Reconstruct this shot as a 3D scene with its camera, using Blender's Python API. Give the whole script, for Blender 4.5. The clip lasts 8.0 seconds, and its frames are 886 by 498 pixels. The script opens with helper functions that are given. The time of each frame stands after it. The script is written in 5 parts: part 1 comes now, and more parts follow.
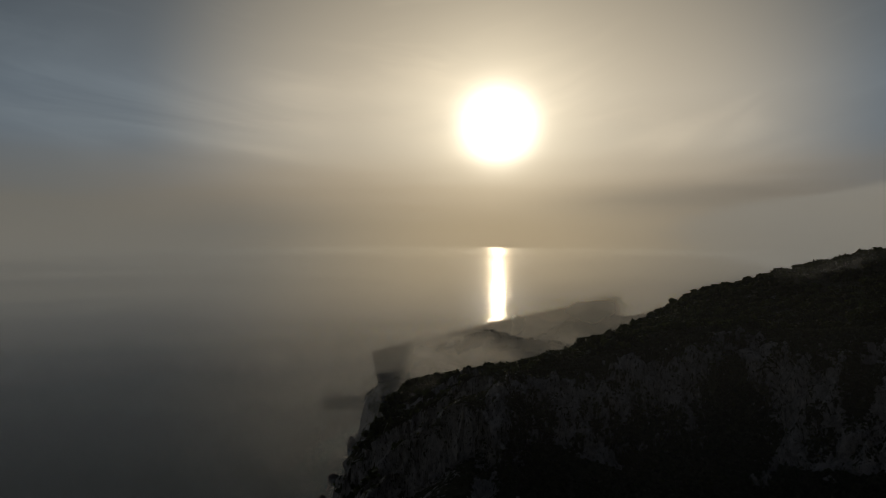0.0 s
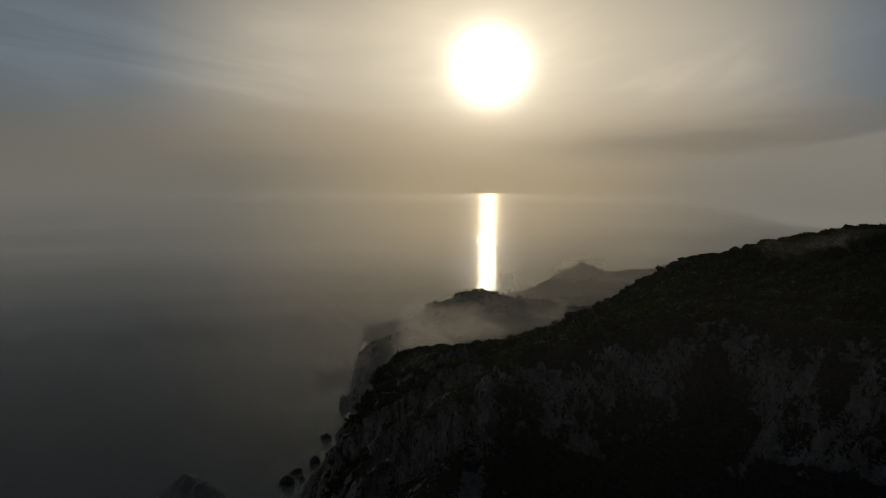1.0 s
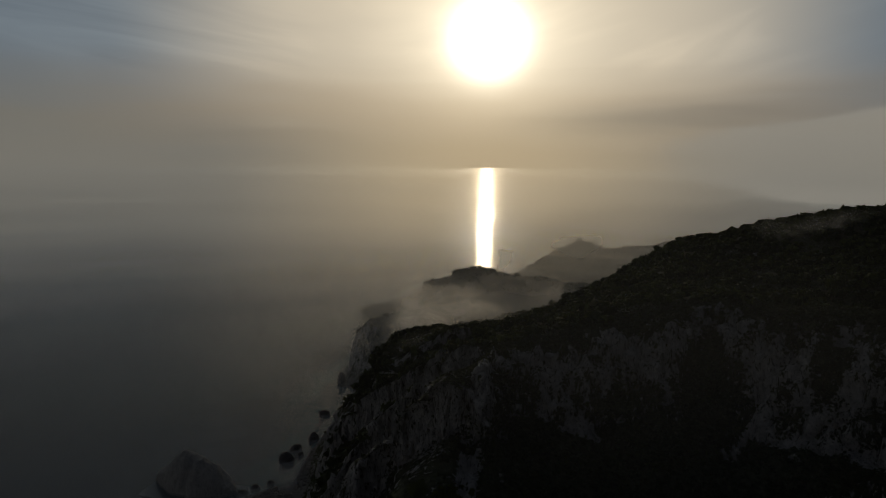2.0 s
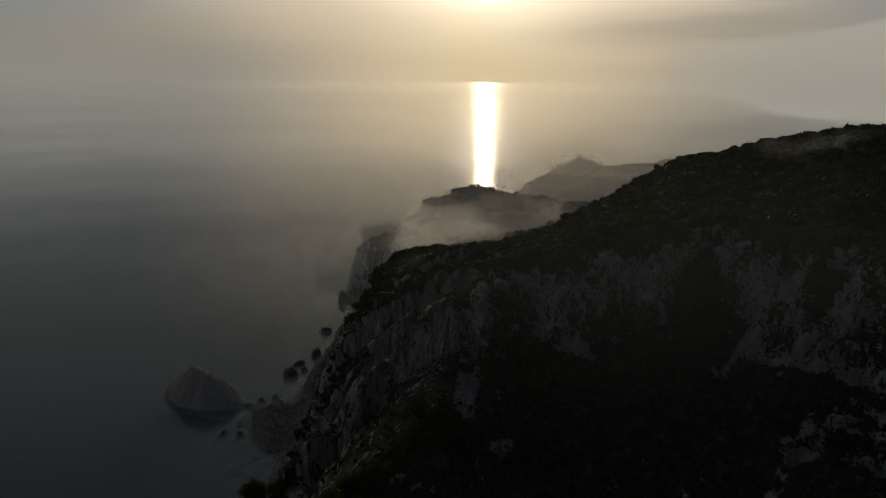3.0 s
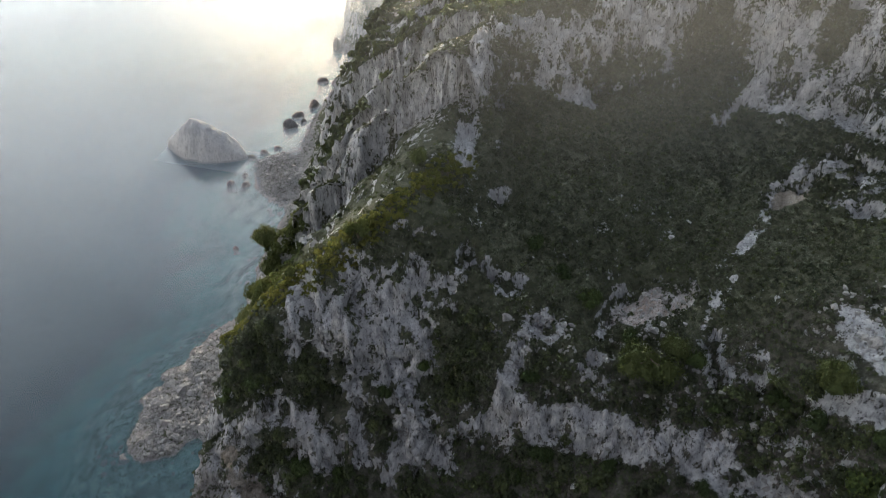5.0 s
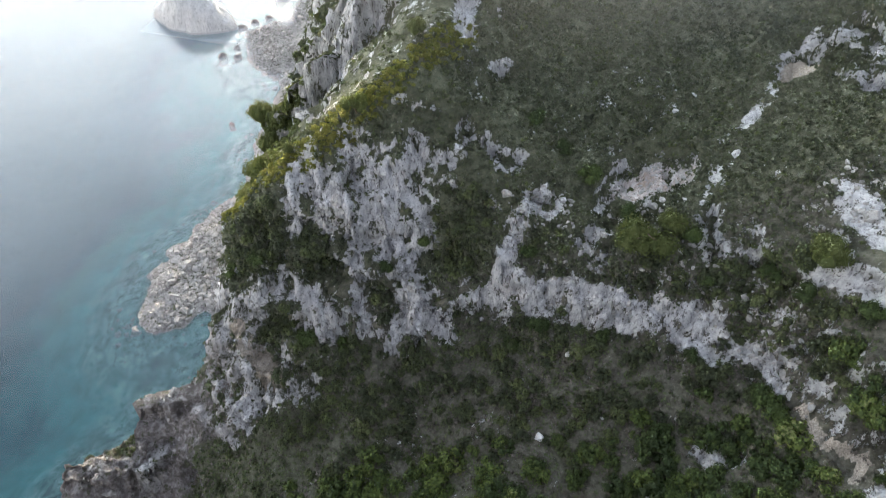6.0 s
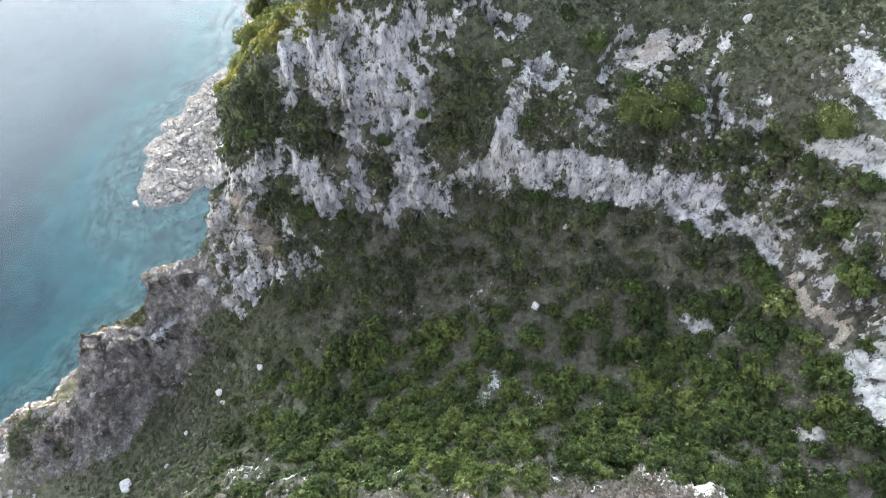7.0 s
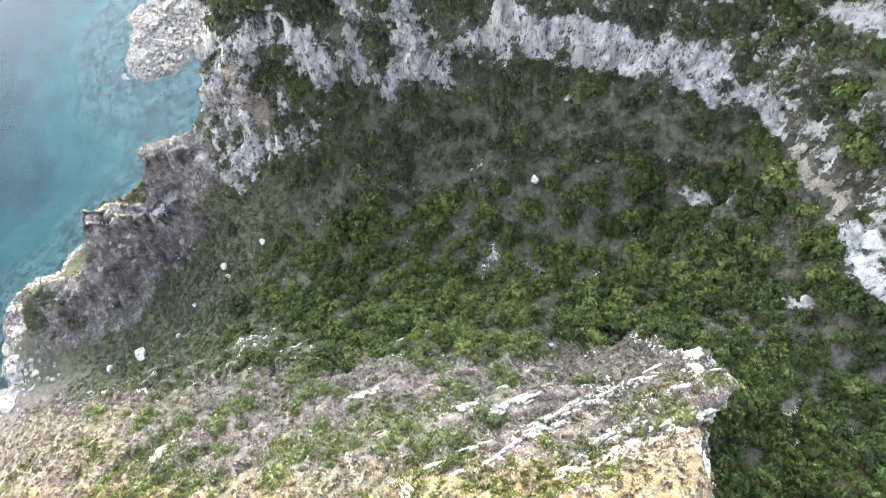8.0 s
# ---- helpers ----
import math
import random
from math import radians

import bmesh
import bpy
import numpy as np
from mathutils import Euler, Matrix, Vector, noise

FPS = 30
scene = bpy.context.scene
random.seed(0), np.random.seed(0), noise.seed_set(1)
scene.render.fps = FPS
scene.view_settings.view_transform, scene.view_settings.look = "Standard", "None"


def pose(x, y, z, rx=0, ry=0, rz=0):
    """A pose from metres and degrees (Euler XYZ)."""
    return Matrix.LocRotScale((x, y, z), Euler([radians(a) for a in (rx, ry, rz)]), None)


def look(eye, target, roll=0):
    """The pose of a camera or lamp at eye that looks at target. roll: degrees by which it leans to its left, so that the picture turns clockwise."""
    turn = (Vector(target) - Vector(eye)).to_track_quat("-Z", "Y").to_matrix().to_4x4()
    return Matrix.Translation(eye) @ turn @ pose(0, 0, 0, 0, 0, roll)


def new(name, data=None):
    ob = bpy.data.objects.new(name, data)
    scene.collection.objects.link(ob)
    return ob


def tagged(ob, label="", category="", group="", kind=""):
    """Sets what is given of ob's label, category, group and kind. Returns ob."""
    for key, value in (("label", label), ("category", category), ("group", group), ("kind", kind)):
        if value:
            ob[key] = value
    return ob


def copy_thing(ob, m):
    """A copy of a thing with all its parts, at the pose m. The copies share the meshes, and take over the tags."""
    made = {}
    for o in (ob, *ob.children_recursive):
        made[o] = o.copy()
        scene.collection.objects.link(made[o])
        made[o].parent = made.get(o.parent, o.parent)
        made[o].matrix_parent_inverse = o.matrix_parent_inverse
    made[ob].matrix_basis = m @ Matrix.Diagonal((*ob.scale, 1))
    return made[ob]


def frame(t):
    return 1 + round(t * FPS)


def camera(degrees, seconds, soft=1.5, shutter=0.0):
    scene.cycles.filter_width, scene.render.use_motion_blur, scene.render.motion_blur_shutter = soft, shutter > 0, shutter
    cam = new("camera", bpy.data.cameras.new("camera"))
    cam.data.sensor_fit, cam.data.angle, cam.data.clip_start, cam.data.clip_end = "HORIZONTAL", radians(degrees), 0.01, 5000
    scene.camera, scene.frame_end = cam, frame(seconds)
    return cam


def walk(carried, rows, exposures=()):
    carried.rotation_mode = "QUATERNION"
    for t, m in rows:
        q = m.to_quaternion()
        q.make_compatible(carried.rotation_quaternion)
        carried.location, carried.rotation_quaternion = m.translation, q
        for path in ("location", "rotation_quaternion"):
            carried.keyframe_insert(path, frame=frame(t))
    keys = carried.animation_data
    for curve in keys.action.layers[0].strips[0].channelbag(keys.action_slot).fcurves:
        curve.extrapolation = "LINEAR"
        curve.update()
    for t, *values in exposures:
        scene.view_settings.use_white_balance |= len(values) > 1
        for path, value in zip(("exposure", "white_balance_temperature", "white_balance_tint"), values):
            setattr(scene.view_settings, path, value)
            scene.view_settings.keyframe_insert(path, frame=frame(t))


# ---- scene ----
# Metres. The drone hovers at the origin, 160 m over the sea; +y looks along the coast, the sea lies at -x.
cam = camera(66.65, 8.0, soft=0.9, shutter=0.2)
walk(cam, [
    (0.0, pose(0, 0, 143.6, 88.10, -0.1, 1.05)),
    (0.034, pose(0, 0, 143.7, 88.05, -0.1, 1.05)),
    (0.1, pose(0, 0, 147.3, 84.80, -0.3, 0.35)),
    (0.2, pose(0, 0, 150.9, 84.60, -0.37, 0.30)),
    (0.3, pose(0, 0, 153.4, 84.50, -0.38, 0.29)),
    (0.5, pose(0, 0, 155.0, 84.34, -0.39, 0.28)),
    (1.0, pose(0, 0, 156.0, 83.35, -0.40, 0.25)),
    (1.6, pose(0, 0, 157.6, 82.15, -0.47, 0.16)),
    (2.5, pose(0, 0, 159.4, 78.69, -0.56, 0.02)),
    (3.0, pose(0, 0, 160.0, 74.12, -0.44, -0.02)),
    (3.5, pose(0, 0, 160.1, 68.70, -0.33, -0.07)),
    (4.0, pose(0, 0, 160.0, 63.43, -0.22, -0.12)),
    (4.5, pose(0, 0, 160.0, 58.27, -0.11, -0.21)),
    (6.0, pose(0, 0, 160.0, 42.63, 0.16, -0.46)),
    (6.5, pose(0, 0, 160.0, 37.25, 0.18, -0.61)),
    (7.0, pose(0, 0, 160.0, 31.90, 0.26, -0.73)),
    (7.5, pose(0, 0, 160.0, 26.55, 0.31, -0.88)),
    (8.0, pose(0, 0, 160.0, 21.23, 0.39, -1.09)),
], exposures=[(0.0, -4.8), (2.3, -4.55), (3.0, -4.05), (3.5, -3.5), (4.0, -2.55), (4.5, -1.05), (5.2, 0.5),
              (6.0, 1.40), (7.0, 1.95), (8.0, 2.28)])
scene.cycles.transparent_max_bounces = 32

# ---- light: low sun over the sea behind haze ----
SUN_AZ, SUN_EL = radians(3.6), radians(8.4)
SUN_DIR = Vector((math.sin(SUN_AZ) * math.cos(SUN_EL), math.cos(SUN_AZ) * math.cos(SUN_EL), math.sin(SUN_EL)))


class Nodes:
    """Short hand for building node trees."""

    def __init__(self, tree):
        self.t = tree
        tree.nodes.clear()

    def add(self, kind, **inputs):
        n = self.t.nodes.new(kind)
        for k, v in inputs.items():
            self.put(n, k, v)
        return n

    def put(self, n, key, v):
        if key.startswith("i") and key[1:].isdigit():
            s = n.inputs[int(key[1:])]
        else:
            s = n.inputs[key.replace("_", " ")]
        if isinstance(v, bpy.types.NodeSocket):
            self.t.links.new(v, s)
        elif isinstance(v, bpy.types.Node):
            self.t.links.new(v.outputs[0], s)
        else:
            s.default_value = v

    def math(self, op, a, b=0.0, c=0.0, clamp=False):
        n = self.t.nodes.new("ShaderNodeMath")
        n.operation, n.use_clamp = op, clamp
        for k, v in enumerate((a, b, c)):
            self.put(n, f"i{k}", v)
        return n.outputs[0]

    def vmath(self, op, a, b=(0, 0, 0)):
        n = self.t.nodes.new("ShaderNodeVectorMath")
        n.operation = op
        self.put(n, "i0", a)
        self.put(n, "i1", b)
        return n

    def mix(self, f, a, b, blend="MIX"):
        n = self.t.nodes.new("ShaderNodeMix")
        n.data_type, n.blend_type, n.clamp_factor = "RGBA", blend, True
        self.put(n, "i0", f)
        self.put(n, "i6", a)
        self.put(n, "i7", b)
        return n.outputs[2]

    def ramp(self, f, stops):
        n = self.t.nodes.new("ShaderNodeValToRGB")
        e = n.color_ramp.elements
        while len(e) < len(stops):
            e.new(0.5)
        for k, (p, c) in enumerate(stops):
            e[k].position = p
            e[k].color = c if len(c) == 4 else (*c, 1)
        self.put(n, "i0", f)
        return n.outputs[0]

    def smooth(self, v, lo, hi, to0=0.0, to1=1.0):
        n = self.t.nodes.new("ShaderNodeMapRange")
        n.interpolation_type = "SMOOTHSTEP"
        for k, x in enumerate((v, lo, hi, to0, to1)):
            self.put(n, f"i{k}", x)
        return n.outputs[0]

    def noise(self, vec, scale, detail=4.0, rough=0.55, distort=0.0):
        n = self.t.nodes.new("ShaderNodeTexNoise")
        self.put(n, "Vector", vec)
        n.inputs["Scale"].default_value, n.inputs["Detail"].default_value = scale, detail
        n.inputs["Roughness"].default_value, n.inputs["Distortion"].default_value = rough, distort
        return n.outputs[0]

    def stretch(self, vec, s, r=(0, 0, 0)):
        n = self.t.nodes.new("ShaderNodeMapping")
        self.put(n, "Vector", vec)
        n.inputs["Scale"].default_value = s
        n.inputs["Rotation"].default_value = r
        return n.outputs[0]


def make_world():
    w = bpy.data.worlds.new("hazy_evening_sky")
    scene.world = w
    w.use_nodes = True
    g = Nodes(w.node_tree)
    way = g.vmath("NORMALIZE", g.add("ShaderNodeTexCoord").outputs["Generated"]).outputs[0]
    xyz = g.add("ShaderNodeSeparateXYZ", i0=way)
    up = xyz.outputs[2]
    sky = g.add("ShaderNodeTexSky")
    sky.sky_type, sky.sun_disc = "NISHITA", False
    sky.sun_elevation, sky.sun_rotation = SUN_EL, SUN_AZ
    sky.altitude, sky.air_density, sky.dust_density, sky.ozone_density = 100, 1.0, 4.0, 2.0
    base = g.vmath("SCALE", sky.outputs[0])
    base.inputs[3].default_value = 0.058
    # high thin cloud and a grey haze layer over the sea
    d = g.math("MAXIMUM", g.vmath("DOT_PRODUCT", way, tuple(SUN_DIR)).outputs["Value"], 0.0)
    veil = g.mix(g.smooth(d, 0.20, 0.86), (0.47, 0.465, 0.53, 1), (1.72, 2.15, 2.58, 1))
    veil = g.mix(g.smooth(d, 0.87, 0.995), veil, (6.2, 5.4, 4.2, 1))
    low = g.smooth(up, 0.40, 0.0)
    amount = g.math("ADD", g.math("MULTIPLY", low, 1.0), g.math("MULTIPLY", g.smooth(d, 0.5, 0.85), 0.45), clamp=True)
    amount = g.math("MAXIMUM", amount, 0.32)
    c = g.mix(amount, base.outputs[0], veil)
    # bearing and height over the horizon, as a flat map for the clouds
    side = g.math("ARCTAN2", xyz.outputs[0], xyz.outputs[1])
    chart = g.add("ShaderNodeCombineXYZ", X=side, Y=up, Z=0.0).outputs[0]
    fan = g.add("ShaderNodeCombineXYZ", X=g.math("SUBTRACT", g.math("MULTIPLY", up, 1.0), g.math("MULTIPLY", side, g.smooth(side, -0.5, 0.5, -0.10, 0.36))), Y=side, Z=0.3).outputs[0]
    wisps = g.noise(g.stretch(fan, (17.0, 2.6, 1.0)), 1.0, 6.0, 0.56, 0.9)
    patches = g.noise(g.stretch(chart, (3.0, 6.0, 1.0)), 1.0, 3.0, 0.5, 0.4)
    cirrus = g.math("MULTIPLY", g.smooth(wisps, 0.42, 0.74), g.smooth(patches, 0.36, 0.62))
    cirrus = g.math("MULTIPLY", cirrus, g.smooth(up, 0.035, 0.12))
    c = g.mix(g.math("MULTIPLY", cirrus, 0.55), c, g.vmath("MULTIPLY", c, (1.55, 1.50, 1.42)).outputs[0])
    # dusky strata of distant mist just above the horizon
    band = g.math("MULTIPLY", g.smooth(up, -0.10, -0.05), g.smooth(up, 0.13, 0.03))
    lumps = g.noise(g.stretch(chart, (2.0, 26.0, 1.0)), 1.0, 5.0, 0.55, 0.5)
    c = g.mix(g.math("MULTIPLY", band, g.smooth(lumps, 0.25, 0.72, 0.55, 0.95)), c, g.mix(g.smooth(d, 0.80, 1.0), (2.2, 2.05, 1.72, 1), (3.7, 2.65, 1.6, 1)))
    cloud = g.math("MULTIPLY", g.smooth(g.math("ABSOLUTE", g.math("SUBTRACT", up, g.smooth(side, 0.0, 0.6, 0.020, 0.055))), 0.040, 0.004), g.math("MULTIPLY", g.smooth(side, 0.02, 0.25), g.smooth(side, 0.62, 0.4)))
    c = g.mix(g.math("MULTIPLY", cloud, g.smooth(lumps, 0.30, 0.62, 0.35, 0.9)), c, (1.25, 1.20, 1.15, 1))
    # aureole of the sun in the haze
    def glow(power, r, gg, b):
        v = g.math("POWER", d, power)
        n = g.vmath("SCALE", (r, gg, b))
        g.put(n, "i3", v)
        return n.outputs[0]
    for power, r, gg, b in ((15, 3.5, 3.0, 2.15), (140, 7.0, 6.0, 4.2), (1300, 60, 55, 45)):
        c = g.vmath("ADD", c, glow(power, r, gg, b)).outputs[0]
    bg = g.add("ShaderNodeBackground", Color=c, Strength=1.75)
    g.add("ShaderNodeOutputWorld", Surface=bg)


make_world()
sun_data = bpy.data.lights.new("sun", "SUN")
sun_data.energy, sun_data.angle, sun_data.color = 4.1, radians(0.6), (1.0, 0.79, 0.51)
sun = new("sun", sun_data)
sun.matrix_world = look(SUN_DIR * 300, (0, 0, 0))


# ---- materials ----
def material(name):
    m = bpy.data.materials.new(name)
    m.use_nodes = True
    g = Nodes(m.node_tree)
    g.out = g.add("ShaderNodeOutputMaterial")
    return m, g


def principled(g, color, rough, normal=None, spec=0.3):
    b = g.add("ShaderNodeBsdfPrincipled", Base_Color=color, Roughness=rough)
    b.inputs["Specular IOR Level"].default_value = spec
    if normal is not None:
        g.put(b, "Normal", normal)
    g.put(g.out, "Surface", b)
    return b


def bump(g, height, strength, distance):
    return g.add("ShaderNodeBump", Height=height, Strength=strength, Distance=distance).outputs[0]


def limestone(g, pos):
    """Pale weathered limestone: grey flutes with dark clefts, pitting, lichen and a few rusty stains. Colour and height."""
    big = g.noise(pos, 0.06, 3.0)
    mid = g.noise(pos, 0.5, 7.0, 0.66)
    drip = g.noise(g.stretch(pos, (0.75, 0.75, 0.08)), 1.0, 6.0, 0.66, 0.4)
    tall = g.noise(g.stretch(pos, (1.7, 1.7, 0.34), (0.2, 0.1, 0.0)), 1.0, 7.0, 0.66, 0.25)
    grain = g.noise(pos, 3.0, 6.0, 0.72)
    pits = g.noise(g.stretch(pos, (1.0, 1.0, 0.6), (0.15, 0.0, 0.3)), 1.3, 5.0, 0.66, 0.3)
    c = g.ramp(mid, [(0.24, (0.32, 0.322, 0.326)), (0.40, (0.56, 0.56, 0.562)), (0.56, (0.73, 0.728, 0.722)), (0.72, (0.85, 0.84, 0.825))])
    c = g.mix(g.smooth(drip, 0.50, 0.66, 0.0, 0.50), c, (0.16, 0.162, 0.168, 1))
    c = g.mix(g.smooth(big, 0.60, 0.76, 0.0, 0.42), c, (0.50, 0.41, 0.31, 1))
    # clefts painted dark where the bump is low, standing in for their shade
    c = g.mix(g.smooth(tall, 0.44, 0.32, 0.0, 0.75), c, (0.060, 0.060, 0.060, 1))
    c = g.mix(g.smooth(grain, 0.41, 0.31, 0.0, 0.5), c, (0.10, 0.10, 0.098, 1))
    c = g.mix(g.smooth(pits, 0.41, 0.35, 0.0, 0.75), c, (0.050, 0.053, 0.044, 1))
    h = g.math("ADD", g.math("MULTIPLY", mid, 0.9), g.math("MULTIPLY", tall, 1.6))
    h = g.math("ADD", h, g.math("MULTIPLY", g.smooth(pits, 0.34, 0.46), 0.6))
    h = g.math("ADD", h, g.math("MULTIPLY", grain, 0.6))
    return c, h


def ground_material():
    m, g = material("limestone_slope_with_soil")
    pos = g.add("ShaderNodeNewGeometry").outputs["Position"]
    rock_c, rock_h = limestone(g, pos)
    attr = lambda n: g.add("ShaderNodeAttribute")
    a_rock, a_grass, a_red, a_dust = attr(0), attr(0), attr(0), attr(0)
    a_rock.attribute_name, a_grass.attribute_name, a_red.attribute_name = "rock", "grass", "red"
    a_dust.attribute_name = "dust"
    a_brown = attr(0)
    a_brown.attribute_name = "brown"
    fine = g.noise(pos, 0.8, 6.0, 0.68)
    grit = g.noise(pos, 3.2, 4.0, 0.7)
    soil = g.ramp(fine, [(0.30, (0.060, 0.051, 0.048)), (0.52, (0.146, 0.124, 0.120)), (0.72, (0.262, 0.230, 0.224))])
    # loose stones in the soil
    soil = g.mix(g.smooth(grit, 0.60, 0.70, 0.0, 0.75), soil, (0.36, 0.35, 0.335, 1))
    herb = g.ramp(fine, [(0.3, (0.050, 0.062, 0.034)), (0.6, (0.115, 0.128, 0.072))])
    # low green cover on the slopes beyond the gully
    plan = g.add("ShaderNodeSeparateXYZ", i0=pos)
    away = plan.outputs[1]
    cover = g.math("MAXIMUM", g.smooth(g.noise(pos, 0.12, 5.0, 0.65), 0.44, 0.60, 0.0, 0.6), g.smooth(away, 78, 92, 0.0, 0.8))
    cover = g.math("MAXIMUM", cover, g.math("MULTIPLY", g.smooth(plan.outputs[0], 10, -40, 0.3, 0.75), g.smooth(away, 24, 32)))
    cover = g.math("MAXIMUM", cover, g.smooth(away, 24, 34, 0.0, 0.5))
    soil = g.mix(cover, soil, herb)
    grass = g.ramp(g.noise(pos, 1.7, 7.0, 0.75), [(0.3, (0.090, 0.071, 0.042)), (0.5, (0.165, 0.132, 0.082)), (0.7, (0.25, 0.205, 0.140))])
    low = g.mix(g.smooth(g.math("ADD", a_grass.outputs["Fac"], g.math("MULTIPLY", g.math("SUBTRACT", fine, 0.5), 1.2)), 0.35, 0.65), soil, grass)
    red = g.mix(fine, (0.34, 0.20, 0.13, 1), (0.56, 0.45, 0.36, 1))
    rock_c = g.mix(g.math("MULTIPLY", a_red.outputs["Fac"], g.smooth(fine, 0.30, 0.65, 0.85, 0.35)), rock_c, red)
    rock_c = g.mix(g.math("MULTIPLY", a_brown.outputs["Fac"], g.smooth(fine, 0.35, 0.6, 0.6, 0.92)), rock_c, (0.118, 0.100, 0.092, 1))
    edge = g.math("ADD", a_rock.outputs["Fac"], g.math("MULTIPLY", g.math("SUBTRACT", g.noise(g.stretch(pos, (1.0, 1.0, 0.42)), 0.75, 9.0, 0.78), 0.5), 3.4))
    k = g.smooth(edge, 0.47, 0.54)
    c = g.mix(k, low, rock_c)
    c = g.mix(g.smooth(g.math("ADD", a_dust.outputs["Fac"], g.math("MULTIPLY", g.math("SUBTRACT", fine, 0.5), 0.7)), 0.35, 0.6, 0.0, 0.8), c, g.mix(g.smooth(grit, 0.35, 0.65), (0.30, 0.255, 0.21, 1), (0.60, 0.53, 0.45, 1)))
    # sea bed: pale sand and stones; light lost in water painted blue with depth
    z = g.add("ShaderNodeSeparateXYZ", i0=pos).outputs[2]
    bed_n = g.noise(pos, 0.16, 5.0, 0.6, 0.5)
    bed = g.ramp(bed_n, [(0.34, (0.10, 0.17, 0.16)), (0.50, (0.26, 0.42, 0.39)), (0.66, (0.48, 0.66, 0.60))])
    reef = g.noise(pos, 0.55, 7.0, 0.70, 0.3)
    bed = g.mix(g.smooth(reef, 0.50, 0.62, 0.0, 0.75), bed, (0.060, 0.105, 0.10, 1))
    bed = g.mix(g.smooth(reef, 0.42, 0.34, 0.0, 0.6), bed, (0.55, 0.66, 0.60, 1))
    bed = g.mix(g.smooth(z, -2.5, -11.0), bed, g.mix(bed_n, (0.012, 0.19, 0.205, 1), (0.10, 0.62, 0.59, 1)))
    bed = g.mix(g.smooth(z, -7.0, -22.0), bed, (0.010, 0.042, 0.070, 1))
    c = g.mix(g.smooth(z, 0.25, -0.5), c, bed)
    h = g.mix(k, g.math("ADD", g.math("MULTIPLY", fine, 0.5), g.math("MULTIPLY", grit, 0.45)), rock_h)
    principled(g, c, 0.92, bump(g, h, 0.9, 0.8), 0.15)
    return m


def leaf_material(name, stops, sheen=0.35):
    m, g = material(name)
    geo = g.add("ShaderNodeNewGeometry")
    tint = g.add("ShaderNodeAttribute")
    tint.attribute_name = "tint"
    v = g.math("ADD", g.math("MULTIPLY", tint.outputs["Fac"], 0.82), g.math("MULTIPLY", geo.outputs["Random Per Island"], 0.18))
    c = g.ramp(v, stops)
    b = g.add("ShaderNodeBsdfPrincipled", Base_Color=c, Roughness=0.62)
    b.inputs["Specular IOR Level"].default_value = 0.22
    tr = g.add("ShaderNodeBsdfTranslucent", Color=g.mix(0.5, c, (0.16, 0.20, 0.03, 1)))
    g.put(g.out, "Surface", g.add("ShaderNodeMixShader", i0=sheen * 0.4, i1=b, i2=tr))
    return m


def rock_material(name="weathered_limestone", tone=(0.55, 0.54, 0.52, 1), share=0.35):
    m, g = material(name)
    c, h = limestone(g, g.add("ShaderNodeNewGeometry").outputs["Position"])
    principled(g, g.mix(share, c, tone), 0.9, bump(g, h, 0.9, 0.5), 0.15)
    return m


def bark_material():
    m, g = material("pine_bark")
    p = g.add("ShaderNodeTexCoord").outputs["Object"]
    n = g.noise(g.stretch(p, (3, 3, 0.6)), 2.0, 5.0, 0.7)
    principled(g, g.ramp(n, [(0.3, (0.05, 0.035, 0.025)), (0.7, (0.20, 0.15, 0.11))]), 0.9, bump(g, n, 0.8, 0.05))
    return m


def water_material():
    m, g = material("sea_water")
    pos = g.add("ShaderNodeNewGeometry").outputs["Position"]
    chop = g.noise(g.stretch(pos, (0.5, 1.0, 1.0), (0, 0, 0.25)), 0.34, 3.0, 0.55)
    swell = g.noise(g.stretch(pos, (0.35, 1.0, 1.0), (0, 0, 0.15)), 0.06, 3.0, 0.5)
    h = g.math("ADD", g.math("MULTIPLY", chop, 1.7), g.math("MULTIPLY", swell, 1.5))
    far = g.vmath("LENGTH", pos).outputs["Value"]
    nrm = bump(g, h, g.smooth(far, 120, 650, 0.05, 0.13), 1.0)
    calm = g.smooth(g.noise(g.stretch(pos, (0.25, 1.0, 1.0), (0, 0, 0.12)), 0.006, 4.0, 0.5, 0.6), 0.40, 0.62, 0.055, 0.095)
    calm = g.math("ADD", calm, g.smooth(far, 500, 2600, 0.0, 0.11))
    gloss = g.add("ShaderNodeBsdfGlossy", Color=(1, 1, 1, 1), Roughness=calm, Normal=nrm)
    thru = g.add("ShaderNodeBsdfTransparent", Color=(0.73, 0.92, 0.92, 1))
    body = g.add("ShaderNodeBsdfDiffuse", Color=(0.012, 0.05, 0.075, 1))
    inner = g.add("ShaderNodeMixShader", i0=0.25, i1=thru, i2=body)
    fres = g.add("ShaderNodeFresnel", IOR=1.48, Normal=nrm)
    g.put(g.out, "Surface", g.add("ShaderNodeMixShader", i0=fres, i1=inner, i2=gloss))
    return m


